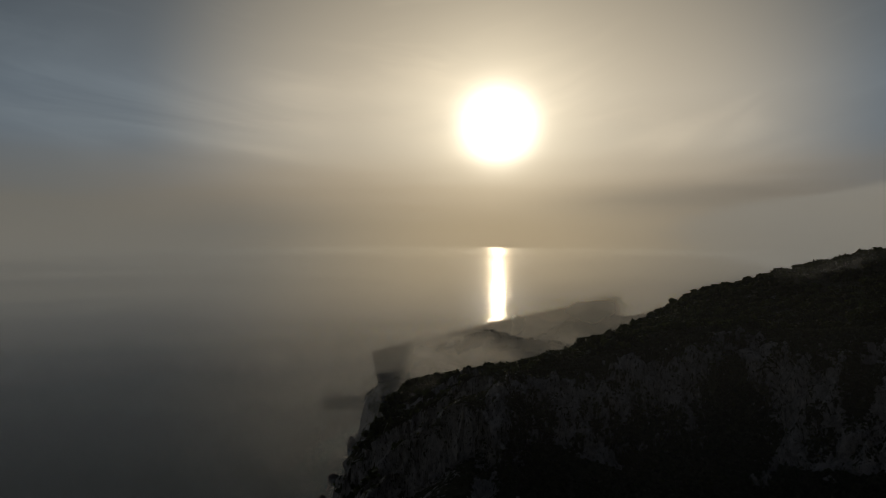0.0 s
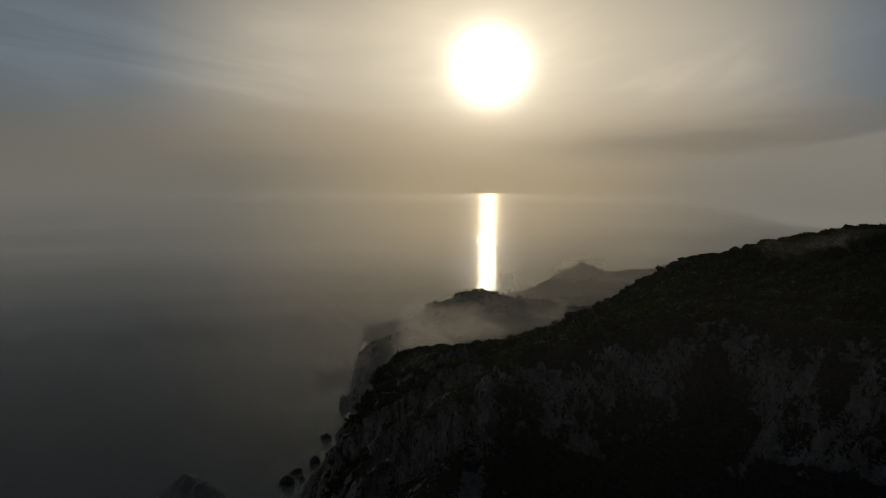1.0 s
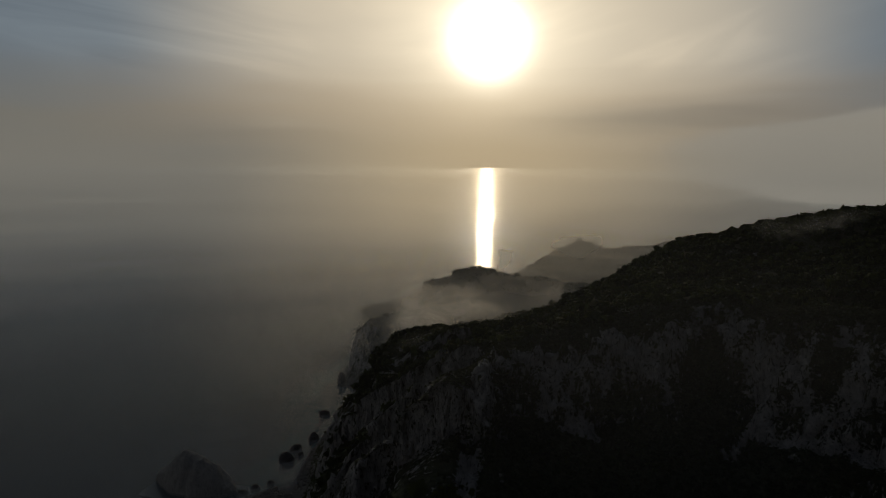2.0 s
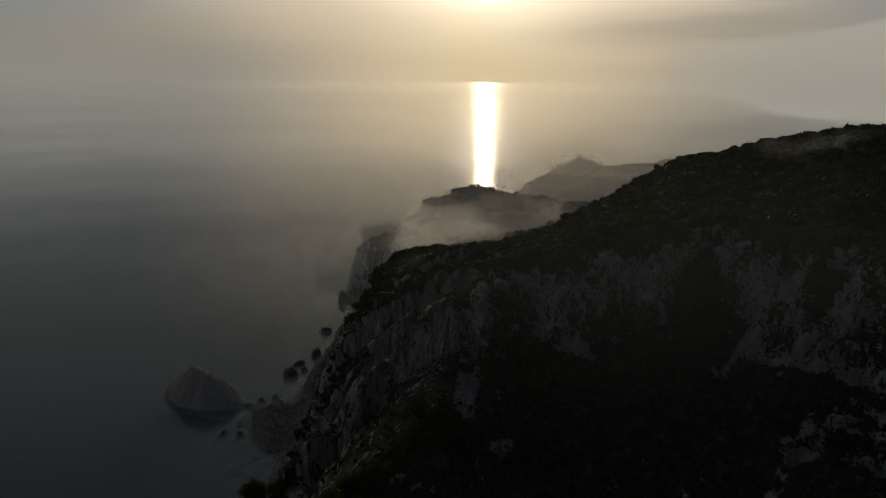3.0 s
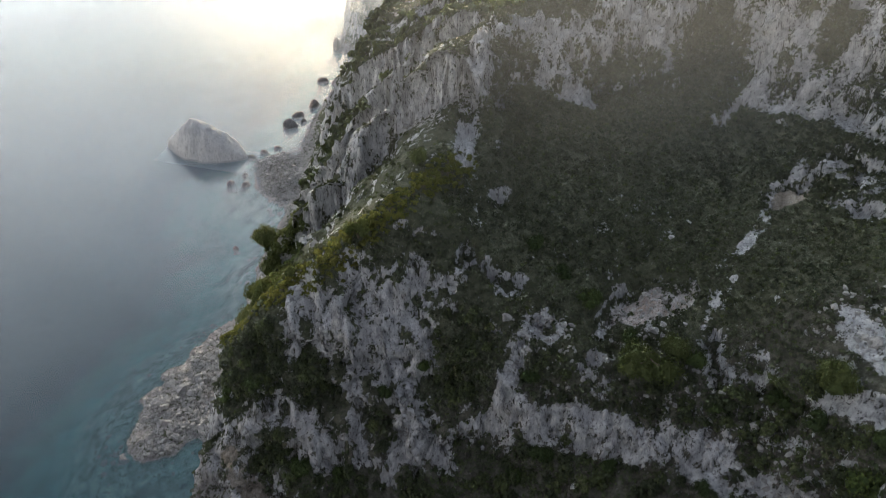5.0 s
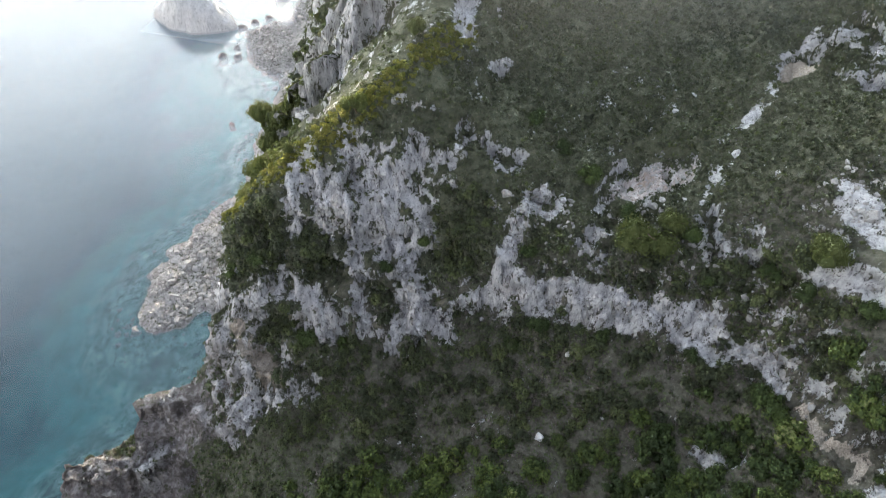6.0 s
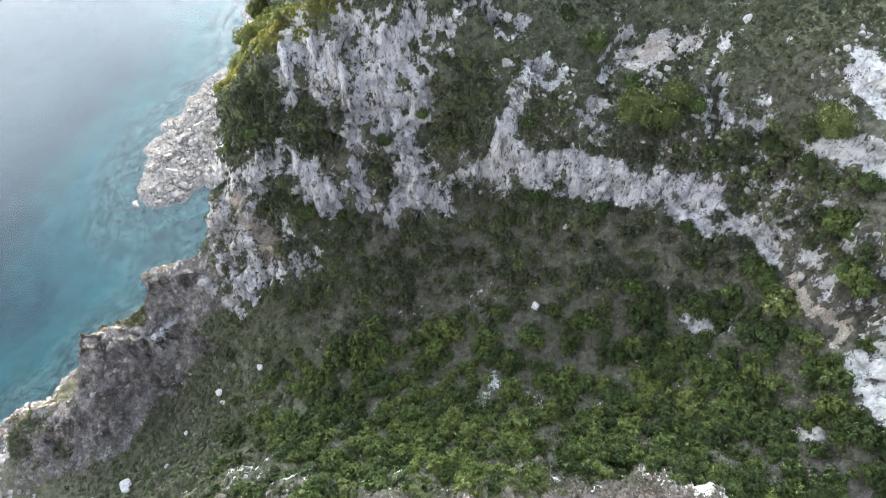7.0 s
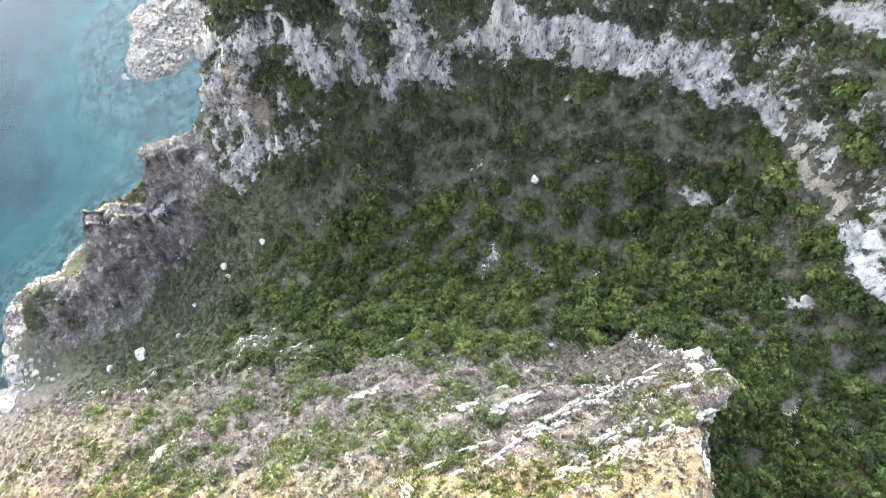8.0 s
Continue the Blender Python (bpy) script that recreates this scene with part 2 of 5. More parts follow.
GROUND = ground_material()
ROCK = rock_material()
SHORE_ROCK = rock_material("shore_stone", (0.33, 0.31, 0.295, 1), 0.7)
LEDGE_ROCK = rock_material("ledge_limestone", (0.34, 0.32, 0.285, 1), 0.65)
WET_ROCK = rock_material("wet_dark_rock", (0.11, 0.105, 0.10, 1), 0.8)
ISLET_ROCK = rock_material("islet_limestone", (0.60, 0.60, 0.60, 1), 0.6)
BARK = bark_material()
WATER = water_material()
SCRUB = leaf_material("evergreen_scrub_leaves", [(0.0, (0.036, 0.044, 0.027)), (0.35, (0.066, 0.080, 0.038)), (0.6, (0.096, 0.120, 0.044)), (0.8, (0.128, 0.148, 0.060)), (1.0, (0.185, 0.172, 0.125))])
GULLY_GREEN = leaf_material("gully_bush_leaves", [(0.0, (0.024, 0.038, 0.015)), (0.35, (0.048, 0.073, 0.022)), (0.65, (0.086, 0.118, 0.030)), (0.85, (0.122, 0.155, 0.038)), (1.0, (0.165, 0.165, 0.075))])
MAT_GREEN = leaf_material("low_mat_leaves", [(0.0, (0.042, 0.058, 0.020)), (0.5, (0.085, 0.105, 0.032)), (1.0, (0.145, 0.155, 0.05))])
# slope leaves lightened and greyed: haze painted into their colour
SLOPE_GREEN = leaf_material("slope_leaves_haze_tone", [(0.0, (0.052, 0.060, 0.043)), (0.4, (0.086, 0.098, 0.062)), (0.7, (0.120, 0.134, 0.080)), (1.0, (0.185, 0.175, 0.135))])
HEATH = leaf_material("olive_heath_leaves", [(0.0, (0.042, 0.057, 0.030)), (0.4, (0.072, 0.096, 0.044)), (0.7, (0.104, 0.132, 0.058)), (1.0, (0.16, 0.16, 0.10))])
# crest leaves brighter and yellower: sunlight painted into the colour
CREST = leaf_material("crest_leaves_painted_sun", [(0.0, (0.10, 0.115, 0.030)), (0.5, (0.18, 0.185, 0.045)), (1.0, (0.28, 0.26, 0.08))], 1.1)
HERB = leaf_material("grey_green_herbs", [(0.0, (0.060, 0.062, 0.045)), (0.4, (0.128, 0.110, 0.097)), (0.75, (0.180, 0.154, 0.140)), (1.0, (0.245, 0.212, 0.195))])
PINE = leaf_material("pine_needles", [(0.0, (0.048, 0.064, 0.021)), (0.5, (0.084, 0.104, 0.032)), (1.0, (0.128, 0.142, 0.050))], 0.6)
GRASSY = leaf_material("dry_grass_blades", [(0.0, (0.105, 0.098, 0.040)), (0.5, (0.175, 0.140, 0.070)), (1.0, (0.23, 0.185, 0.105))], 0.5)


def mist_body(g, through_light, forward=0.5):
    """Fine droplets: some light comes back, some spreads, the most goes on nearly straight."""
    a = g.add("ShaderNodeBsdfDiffuse", Color=(0.92, 0.92, 0.92, 1))
    b = g.add("ShaderNodeBsdfTranslucent", Color=(0.92, 0.94, 0.96, 1))
    ahead = g.add("ShaderNodeBsdfRefraction", Color=(0.98, 0.95, 0.90, 1), Roughness=0.9, IOR=1.40)
    soft = g.add("ShaderNodeMixShader", i0=through_light, i1=a, i2=b)
    return g.add("ShaderNodeMixShader", i0=forward, i1=soft, i2=ahead)


def fog_material(name, through_light, peak, wide, ragged=1.0, soft=0.55, forward=0.45):
    """Drifting mist: thin sheets that are eaten into ragged wisps from the rim of the bank inwards."""
    m, g = material(name)
    tc = g.add("ShaderNodeTexCoord").outputs["Object"]
    pos = g.add("ShaderNodeNewGeometry").outputs["Position"]
    r = g.vmath("LENGTH", tc).outputs["Value"]
    big = g.noise(pos, wide, 2.0, 0.5, 0.3)
    fine = g.noise(g.stretch(pos, (0.8, 1.0, 1.5), (0, 0.35, 0)), wide * 3.2, 7.0, 0.62, 0.9)
    torn = g.math("ADD", g.math("MULTIPLY", g.math("SUBTRACT", big, 0.5), 1.5 * ragged), g.math("MULTIPLY", g.math("SUBTRACT", fine, 0.5), 1.1 * ragged))
    full = g.math("ADD", g.math("SUBTRACT", 0.62, g.math("MULTIPLY", r, 0.95)), torn)
    cover = g.math("MULTIPLY", g.math("MULTIPLY", g.smooth(full, 0.0, soft), g.smooth(r, 1.0, 0.62)), peak)
    g.put(g.out, "Surface", g.add("ShaderNodeMixShader", i0=cover, i1=g.add("ShaderNodeBsdfTransparent"), i2=mist_body(g, through_light, forward)))
    return m


def veil_material(name, peak, forward=0.4):
    """Even thin haze without edges."""
    m, g = material(name)
    tc = g.add("ShaderNodeTexCoord").outputs["Object"]
    pos = g.add("ShaderNodeNewGeometry").outputs["Position"]
    r = g.vmath("LENGTH", tc).outputs["Value"]
    cover = g.math("MULTIPLY", g.math("MULTIPLY", g.smooth(r, 1.0, 0.25), g.smooth(g.noise(pos, 0.012, 3.0, 0.5, 0.3), 0.25, 0.7, 0.5, 1.0)), peak)
    g.put(g.out, "Surface", g.add("ShaderNodeMixShader", i0=cover, i1=g.add("ShaderNodeBsdfTransparent"), i2=mist_body(g, 0.7, forward)))
    return m


# Haze over the sea painted on a flat sheet, its cover set by distance.
def haze_sheet_material():
    m, g = material("haze_sheet")
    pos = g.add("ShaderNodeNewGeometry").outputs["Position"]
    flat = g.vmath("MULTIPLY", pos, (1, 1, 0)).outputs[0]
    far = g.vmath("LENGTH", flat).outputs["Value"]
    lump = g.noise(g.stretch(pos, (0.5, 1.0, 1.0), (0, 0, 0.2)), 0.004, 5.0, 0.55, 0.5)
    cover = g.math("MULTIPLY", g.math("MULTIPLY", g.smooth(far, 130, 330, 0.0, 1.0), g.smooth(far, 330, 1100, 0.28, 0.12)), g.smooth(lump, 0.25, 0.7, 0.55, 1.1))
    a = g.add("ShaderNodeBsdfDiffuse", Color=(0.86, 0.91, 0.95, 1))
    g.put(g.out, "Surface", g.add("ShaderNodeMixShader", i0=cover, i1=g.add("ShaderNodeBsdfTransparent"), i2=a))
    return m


# ---- noise ----
def hash3(i, j, k, seed):
    h = (i * 374761393 + j * 668265263 + k * 2147483647 + seed * 1274126177) & 0xFFFFFFFF
    h = ((h ^ (h >> 13)) * 1274126177) & 0xFFFFFFFF
    h = ((h ^ (h >> 16)) * 2246822519) & 0xFFFFFFFF
    return ((h ^ (h >> 15)) & 0xFFFFFF) / 16777215.0


def value_noise(p, seed):
    f = np.floor(p).astype(np.int64)
    u = p - f
    u = u * u * u * (u * (u * 6 - 15) + 10)
    out = 0
    for a in (0, 1):
        wa = u[:, 0] if a else 1 - u[:, 0]
        for b in (0, 1):
            wb = u[:, 1] if b else 1 - u[:, 1]
            for c in (0, 1):
                wc = u[:, 2] if c else 1 - u[:, 2]
                out = out + wa * wb * wc * hash3(f[:, 0] + a, f[:, 1] + b, f[:, 2] + c, seed)
    return out * 2 - 1


def fractal(p, size, octaves=4, seed=0, gain=0.5, ridged=False):
    """Noise in -1..1 whose largest features are size metres (a number, or one for each axis)."""
    q, amp, total, norm = p / np.asarray(size, float), 1.0, 0, 0
    for o in range(octaves):
        v = value_noise(q + 17.3 * o, seed + o)
        total = total + amp * (1 - 2 * np.abs(v) if ridged else v)
        norm += amp
        amp *= gain
        q = q * 2.03
    return total / norm


def blocks(p, size, seed):
    """Broken rock: for each point the height of its block (-1..1) and how deep it lies in a joint (0..1)."""
    q = p / np.asarray(size, float)
    f = np.floor(q).astype(np.int64)
    d1, d2, tall = np.full(len(p), 9.0), np.full(len(p), 9.0), np.zeros(len(p))
    for a in (-1, 0, 1):
        for b in (-1, 0, 1):
            for c in (-1, 0, 1):
                i, j, k = f[:, 0] + a, f[:, 1] + b, f[:, 2] + c
                o = np.column_stack([i + hash3(i, j, k, seed), j + hash3(i, j, k, seed + 1), k + hash3(i, j, k, seed + 2)])
                d = np.linalg.norm(q - o, axis=1)
                closer = d < d1
                d2 = np.where(closer, d1, np.minimum(d2, d))
                tall = np.where(closer, hash3(i, j, k, seed + 3) * 2 - 1, tall)
                d1 = np.where(closer, d, d1)
    return tall, step(0.16 - (d2 - d1), 0.0, 0.16)


def step(v, lo, hi):
    t = np.clip((v - lo) / (hi - lo), 0, 1)
    return t * t * (3 - 2 * t)


# ---- landform: crests, feet, edges and beds, each a short line of (x, y, height) ----
SPUR_CREST = [(11, 152, 107), (8, 140, 95), (5, 127, 89), (-9, 113, 86), (-16, 108, 83), (-24, 104, 78), (-31, 103, 74), (-39, 104, 66),
              (-43, 103, 61), (-48, 102, 55), (-50, 98, 48), (-52, 90, 42), (-53, 85, 37), (-54, 79, 33), (-54.4, 74.8, 32), (-65.4, 72.7, 31)]
SEA_FIN = [(-60, 65, 25), (-69.3, 62.5, 24.5), (-80.6, 61.2, 23.5)]
SEA_FIN_BACK = [(-60, 68, 25), (-69.5, 65.6, 24), (-80.4, 64.3, 22.5)]
LOW_FIN = [(-84, 50.5, 13.5), (-87, 49.3, 13), (-98.5, 47.5, 9.5)]
LOW_FIN_BACK = [(-86, 52.5, 12), (-98, 50.6, 8.5)]
SPUR_END = [(-55, 78.4, 33), (-65.6, 75.8, 30.5)]
WALL_FOOT = [(11, 82, 50), (3, 79, 47), (-9, 79, 45), (-20, 77, 42), (-27, 72, 38), (-39, 68, 32), (-48, 66, 27), (-60, 60, 16), (-65, 53, 10.5), (-70, 42, 8.5), (-81.5, 36.4, 5.5), (-92, 35, 2.5)]
LEDGE_FOOT = [(11, 82, 50), (24, 79, 55), (34, 75, 57), (43, 71, 58), (52, 65, 59), (59, 57, 60), (64, 45, 61), (63, 33, 62)]
LEDGE_TOP = [(12, 85, 60), (23, 82, 62), (42, 76, 64), (54, 72, 65), (61, 60, 66), (68, 43, 69)]
GULLY_BED = [(90, 14, 66), (66, 20, 60), (57, 27, 53), (32, 32, 45), (2, 35, 38), (-32, 39, 28), (-53, 36, 16), (-69, 33, 8), (-90, 31, 3), (-103, 27, 1)]
NEAR_FACE = [(32, 16, 80), (18, 19, 66), (2, 22, 60), (-16, 21, 54), (-37, 21, 43), (-54, 19, 36), (-72, 13, 29), (-88, 10, 18)]
NEAR_SHOULDER = [(15, 10, 79), (-5, 9, 76), (-20, 7, 70), (-44, 5, 56), (-62, 3, 45), (-84, 0, 30)]
NEAR_EDGE = [(34, 13, 82), (32, 9.5, 83.5), (28, 6, 86), (27, 2, 88), (27, -3, 90), (30, -40, 100)]
NEAR_TOP = [(0, 0, 87), (-25, -15, 84), (-55, -30, 74), (-85, -40, 50)]
NEAR_DROP = [(42, 16, 60), (39, 11, 61), (34, 5, 63), (33, -3, 66), (42, -30, 76)]
BACK_HILL = [(-70, -120, 90), (20, -120, 112), (120, -90, 108), (200, -20, 116), (180, -300, 150), (-60, -300, 110)]
EAST_SLOPE = [(68, 56, 73), (68, 68, 79), (110, 60, 92), (100, 25, 76), (72, 4, 63)]
SLOPE_LOW = [(2, 103, 76), (24, 95, 69), (40, 105, 72), (54, 98, 78), (66, 84, 84), (90, 80, 92)]
SLOPE_MID = [(15, 121, 79), (29, 135, 83), (53, 130, 83), (72, 118, 87), (88, 105, 92)]
CRAG_FOOT = [(8, 140, 88), (22, 154, 93), (39, 153, 90), (55, 153, 95), (68, 160, 98), (74, 151, 98), (84, 136, 99), (88, 121, 99)]
CRAG_EDGE = [(11, 152, 107), (17, 165, 106), (31, 165, 105), (45, 166, 110), (57, 164, 111), (64, 165, 116), (71, 173, 117), (76, 161, 113), (81, 154, 112), (92, 136, 115), (120, 115, 116)]
BACK_SLOPE = [(29, 203, 101), (52, 234, 101), (78, 227, 109), (107, 209, 110), (117, 180, 113), (150, 150, 119)]
UPPER_SLOPE = [(49, 265, 98), (99, 283, 108), (133, 258, 115), (141, 219, 121)]
BEACHES = [(-82, 120, 1.8), (-82, 133, 2.0), (-74, 148, 2.2), (-68, 163, 2.4), (-66, 180, 3.5), (-64, 200, 3.5), (-64, 240, 3), (-70, 252, 2.2), (-77, 268, 2.2), (-77, 284, 1.8)]
CLIFF_FOOT = [(-66, 80, 3), (-61, 92, 4), (-58, 103, 6), (-60, 114, 5), (-64, 128, 5), (-60, 148, 7), (-57, 168, 8), (-58, 190, 6), (-60, 222, 5), (-56, 246, 6), (-62, 270, 4), (-62, 292, 3)]
RIDGE = [(240, 120, 150), (190, 200, 139), (169, 260, 134), (165, 274, 132), (158, 307, 127), (154, 337, 120), (137, 376, 105), (102, 356, 93), (64, 314, 82), (39, 272, 85), (19, 259, 83)]
RIDGE_BACK = [(260, 360, 90), (210, 470, 60), (130, 470, 40), (60, 420, 42), (20, 380, 52)]
SEAWARD_EDGE = [(4, 230, 93), (-2, 300, 74), (-19, 279, 77), (-27, 269, 72), (-36, 257, 58), (-45, 241, 52), (-46, 220, 41), (-46, 190, 38), (-50, 157, 38), (-56, 140, 27), (-52, 120, 40)]
SPUR_BACK = [(-30, 111, 73), (-36, 113, 66), (-41, 115, 58), (-45, 115, 50)]
SEAWARD_FACE = [(-10, 210, 82), (-22, 180, 68), (-28, 150, 64), (-30, 125, 66)]
HEADLAND = [(44, 598, 37), (10, 560, 52), (-15, 530, 50), (-21, 510, 42), (-32, 494, 35), (-40, 488, 33), (-51, 460, 35), (-61, 453, 27), (-63, 447, 10)]
HEADLAND_BACK = [(20, 470, 40), (-20, 440, 38), (-38, 420, 24), (-25, 380, 34), (-40, 340, 26)]
FAR_RIDGE = [(380, 720, 40), (320, 735, 38), (270, 740, 44), (254, 740, 55), (240, 740, 48), (222, 740, 42), (203, 740, 46), (185, 740, 38), (172, 740, 47), (153, 740, 56), (138, 740, 48), (125, 740, 42), (95, 740, 26), (70, 700, 18)]
FAR_FRONT = [(300, 690, 30), (220, 690, 24), (150, 690, 26), (95, 680, 14)]
COAST = [(-70, -420), (-118, -180), (-120, -60), (-114, 5), (-107, 30), (-107, 52), (-97, 58), (-90, 67), (-77, 80), (-70, 95), (-72, 111), (-77, 114), (-93, 119), (-91, 137),
         (-81, 162), (-68, 179), (-71, 201), (-66, 239), (-82, 256), (-89, 285), (-70, 301), (-67, 337), (-62, 367), (-50, 400), (-52, 420), (-66, 424), (-68, 440), (-64, 476),
         (-48, 520), (-30, 570), (10, 640), (60, 720), (140, 850), (300, 900), (520, 860), (900, 700)]


def densify(line, gap):
    out = []
    for a, b in zip(line, line[1:]):
        a, b = np.array(a, float), np.array(b, float)
        n = max(1, int(np.linalg.norm(b[:2] - a[:2]) / gap))
        out += [a + (b - a) * k / n for k in range(n)]
    return out + [np.array(line[-1], float)]


def offset_line(line, d):
    """The line moved d metres to its left side."""
    p = np.array(line, float)
    t = np.gradient(p, axis=0)
    n = np.stack([-t[:, 1], t[:, 0]], 1)
    n /= np.linalg.norm(n, axis=1)[:, None] + 1e-9
    return p + n * d


def control_points():
    pts = []
    for line in (SPUR_CREST, SPUR_END, SEA_FIN, SEA_FIN_BACK, LOW_FIN, LOW_FIN_BACK, WALL_FOOT, LEDGE_FOOT, LEDGE_TOP, GULLY_BED, NEAR_FACE, NEAR_SHOULDER, NEAR_EDGE, NEAR_TOP, NEAR_DROP,
                 EAST_SLOPE, SLOPE_LOW, SLOPE_MID, CRAG_FOOT, CRAG_EDGE, CLIFF_FOOT, BEACHES, SPUR_BACK):
        pts += densify(line, 7)
    for line in (BACK_HILL, BACK_SLOPE, UPPER_SLOPE, RIDGE, RIDGE_BACK, SEAWARD_EDGE, SEAWARD_FACE, HEADLAND, HEADLAND_BACK, FAR_RIDGE, FAR_FRONT):
        pts += densify(line, 22)
    pts += [np.array((x, y, -0.2)) for x, y in densify(COAST, 10)]
    for d, z in ((9, -4.2), (34, -15.0), (100, -32.0), (320, -44.0)):
        p = offset_line(densify(COAST, max(20, d * 0.6)), d)
        land = np.array(densify(COAST, 10))
        for q in p:
            if np.min(np.hypot(*(land - q).T)) > d * 0.8:
                pts.append(np.array((q[0], q[1], z)))
    for a in range(0, 360, 20):
        x, y = 2500 * math.cos(radians(a)), 2500 * math.sin(radians(a))
        inland = x > 600 and y < 700
        pts.append(np.array((x, y, 190.0 if inland else -40.0)))
    pts += [np.array(q, float) for q in ((450, 100, 175), (420, 400, 110), (600, 500, 90), (500, -250, 180), (-200, -800, -40), (300, -700, 150))]
    kept = []
    for q in pts:
        if all((q[0] - k[0]) ** 2 + (q[1] - k[1]) ** 2 > 2.2 for k in kept):
            kept.append(q)
    return np.array(kept)


CONTROL = control_points()


def solve_landform():
    n = len(CONTROL)
    d = np.hypot(CONTROL[:, None, 0] - CONTROL[None, :, 0], CONTROL[:, None, 1] - CONTROL[None, :, 1])
    a = np.zeros((n + 3, n + 3))
    a[:n, :n] = d
    poly = np.column_stack([np.ones(n), CONTROL[:, 0] / 100, CONTROL[:, 1] / 100])
    a[:n, n:], a[n:, :n] = poly, poly.T
    return np.linalg.solve(a, np.concatenate([CONTROL[:, 2], np.zeros(3)]))


WEIGHTS = solve_landform()


def landform(x, y):
    """Smooth height of the land and the sea bed."""
    out = np.empty(len(x))
    n = len(CONTROL)
    for s in range(0, len(x), 20000):
        e = slice(s, s + 20000)
        d = np.hypot(x[e, None] - CONTROL[None, :, 0], y[e, None] - CONTROL[None, :, 1])
        out[e] = d @ WEIGHTS[:n] + WEIGHTS[n] + WEIGHTS[n + 1] * x[e] / 100 + WEIGHTS[n + 2] * y[e] / 100
    return out


def axis(*runs):
    """Grid lines: (from, to, spacing) runs that follow one another."""
    out = []
    for a, b, s in runs:
        out += list(np.arange(a, b, s))
    return np.array(out + [runs[-1][1]])


def blob(p, x, y, rx, ry, turn=0.0):
    """1 inside an oval patch of ground, 0 well outside it."""
    c, s = math.cos(radians(turn)), math.sin(radians(turn))
    u, v = (p[:, 0] - x), (p[:, 1] - y)
    return step(-np.hypot((u * c + v * s) / rx, (v * c - u * s) / ry), -1.35, -0.65)


def near_line(p, line, width):
    """1 on a line of the plan, falling to 0 at width."""
    best = np.full(len(p), 1e9)
    for a, b in zip(line, line[1:]):
        a, b = np.array(a[:2], float), np.array(b[:2], float)
        t = np.clip(((p[:, :2] - a) @ (b - a)) / ((b - a) @ (b - a)), 0, 1)
        q = a + t[:, None] * (b - a)
        best = np.minimum(best, np.hypot(p[:, 0] - q[:, 0], p[:, 1] - q[:, 1]))
    return step(-best, -width, -width * 0.3)


def side_of(p, line):
    """Signed distance to a line of the plan: positive on its left side."""
    best, sign = np.full(len(p), 1e9), np.ones(len(p))
    for a, b in zip(line, line[1:]):
        a, b = np.array(a[:2], float), np.array(b[:2], float)
        t = np.clip(((p[:, :2] - a) @ (b - a)) / ((b - a) @ (b - a)), 0, 1)
        q = a + t[:, None] * (b - a)
        d = np.hypot(p[:, 0] - q[:, 0], p[:, 1] - q[:, 1])
        s = np.sign((b[0] - a[0]) * (p[:, 1] - a[1]) - (b[1] - a[1]) * (p[:, 0] - a[0]))
        sign = np.where(d < best, s, sign)
        best = np.minimum(best, d)
    return best * sign


FIN_TOPS = [[(-54.4, 75.8, 33.0), (-64.0, 74.0, 31.5)], [(-63.0, 63.8, 25.2), (-78.6, 62.2, 24.2)], [(-83.0, 50.5, 14.0), (-96.5, 48.8, 10.0)]]

# narrow pillars of the rock wall
RIBS = [[(-6.6, 86.6), (-3.5, 83), (2.0, 79.2)], [(-8.8, 87), (-7, 83), (-4.6, 79.4)], [(10, 88), (11.5, 84), (13.5, 80)], [(-30, 99), (-28, 92)], [(-24, 98), (-22.5, 92)], [(-19, 97), (-17, 90)],
        [(-35, 96), (-33, 90)], [(-12, 98), (-10.5, 91)], [(-44, 80), (-38, 74), (-31, 73)]]

# bare rock of the wall: flutes and buttresses, half width then points of the plan
WALL_ROCK = [(2.4, (-28.7, 102), (-25, 98.4), (-21, 96)), (2.0, (-25.8, 103.3), (-23.8, 97.5)), (2.6, (-18.3, 102.2), (-15.4, 101), (-14.3, 96.6), (-14.5, 93.7), (-10.2, 91.2)),
             (1.8, (-10.8, 99.5), (-8.9, 94.2), (-6.2, 88.7)), (1.5, (-8.7, 87), (-9.3, 80.2)), (1.6, (-4.6, 88.1), (-2.4, 83.6), (1.6, 79.1)), (2.2, (-32.4, 87.8), (-25.2, 85), (-21.4, 81.6)),
             (1.6, (-17.3, 86.3), (-15.2, 82.7)), (2.8, (-44.7, 84), (-38.6, 80.8), (-32.2, 74.1), (-27.4, 72)), (1.5, (-8.7, 98.1), (-3.5, 95.5), (0.1, 92.4))]
FACE_ROCK = [(1.2, (-47.5, 73.3), (-40.1, 67.3)), (1.0, (-52.6, 72.9), (-42.7, 65.2)), (1.6, (-63.7, 61.9), (-60.3, 67)), (1.0, (-50, 78), (-44, 72), (-38, 70))]
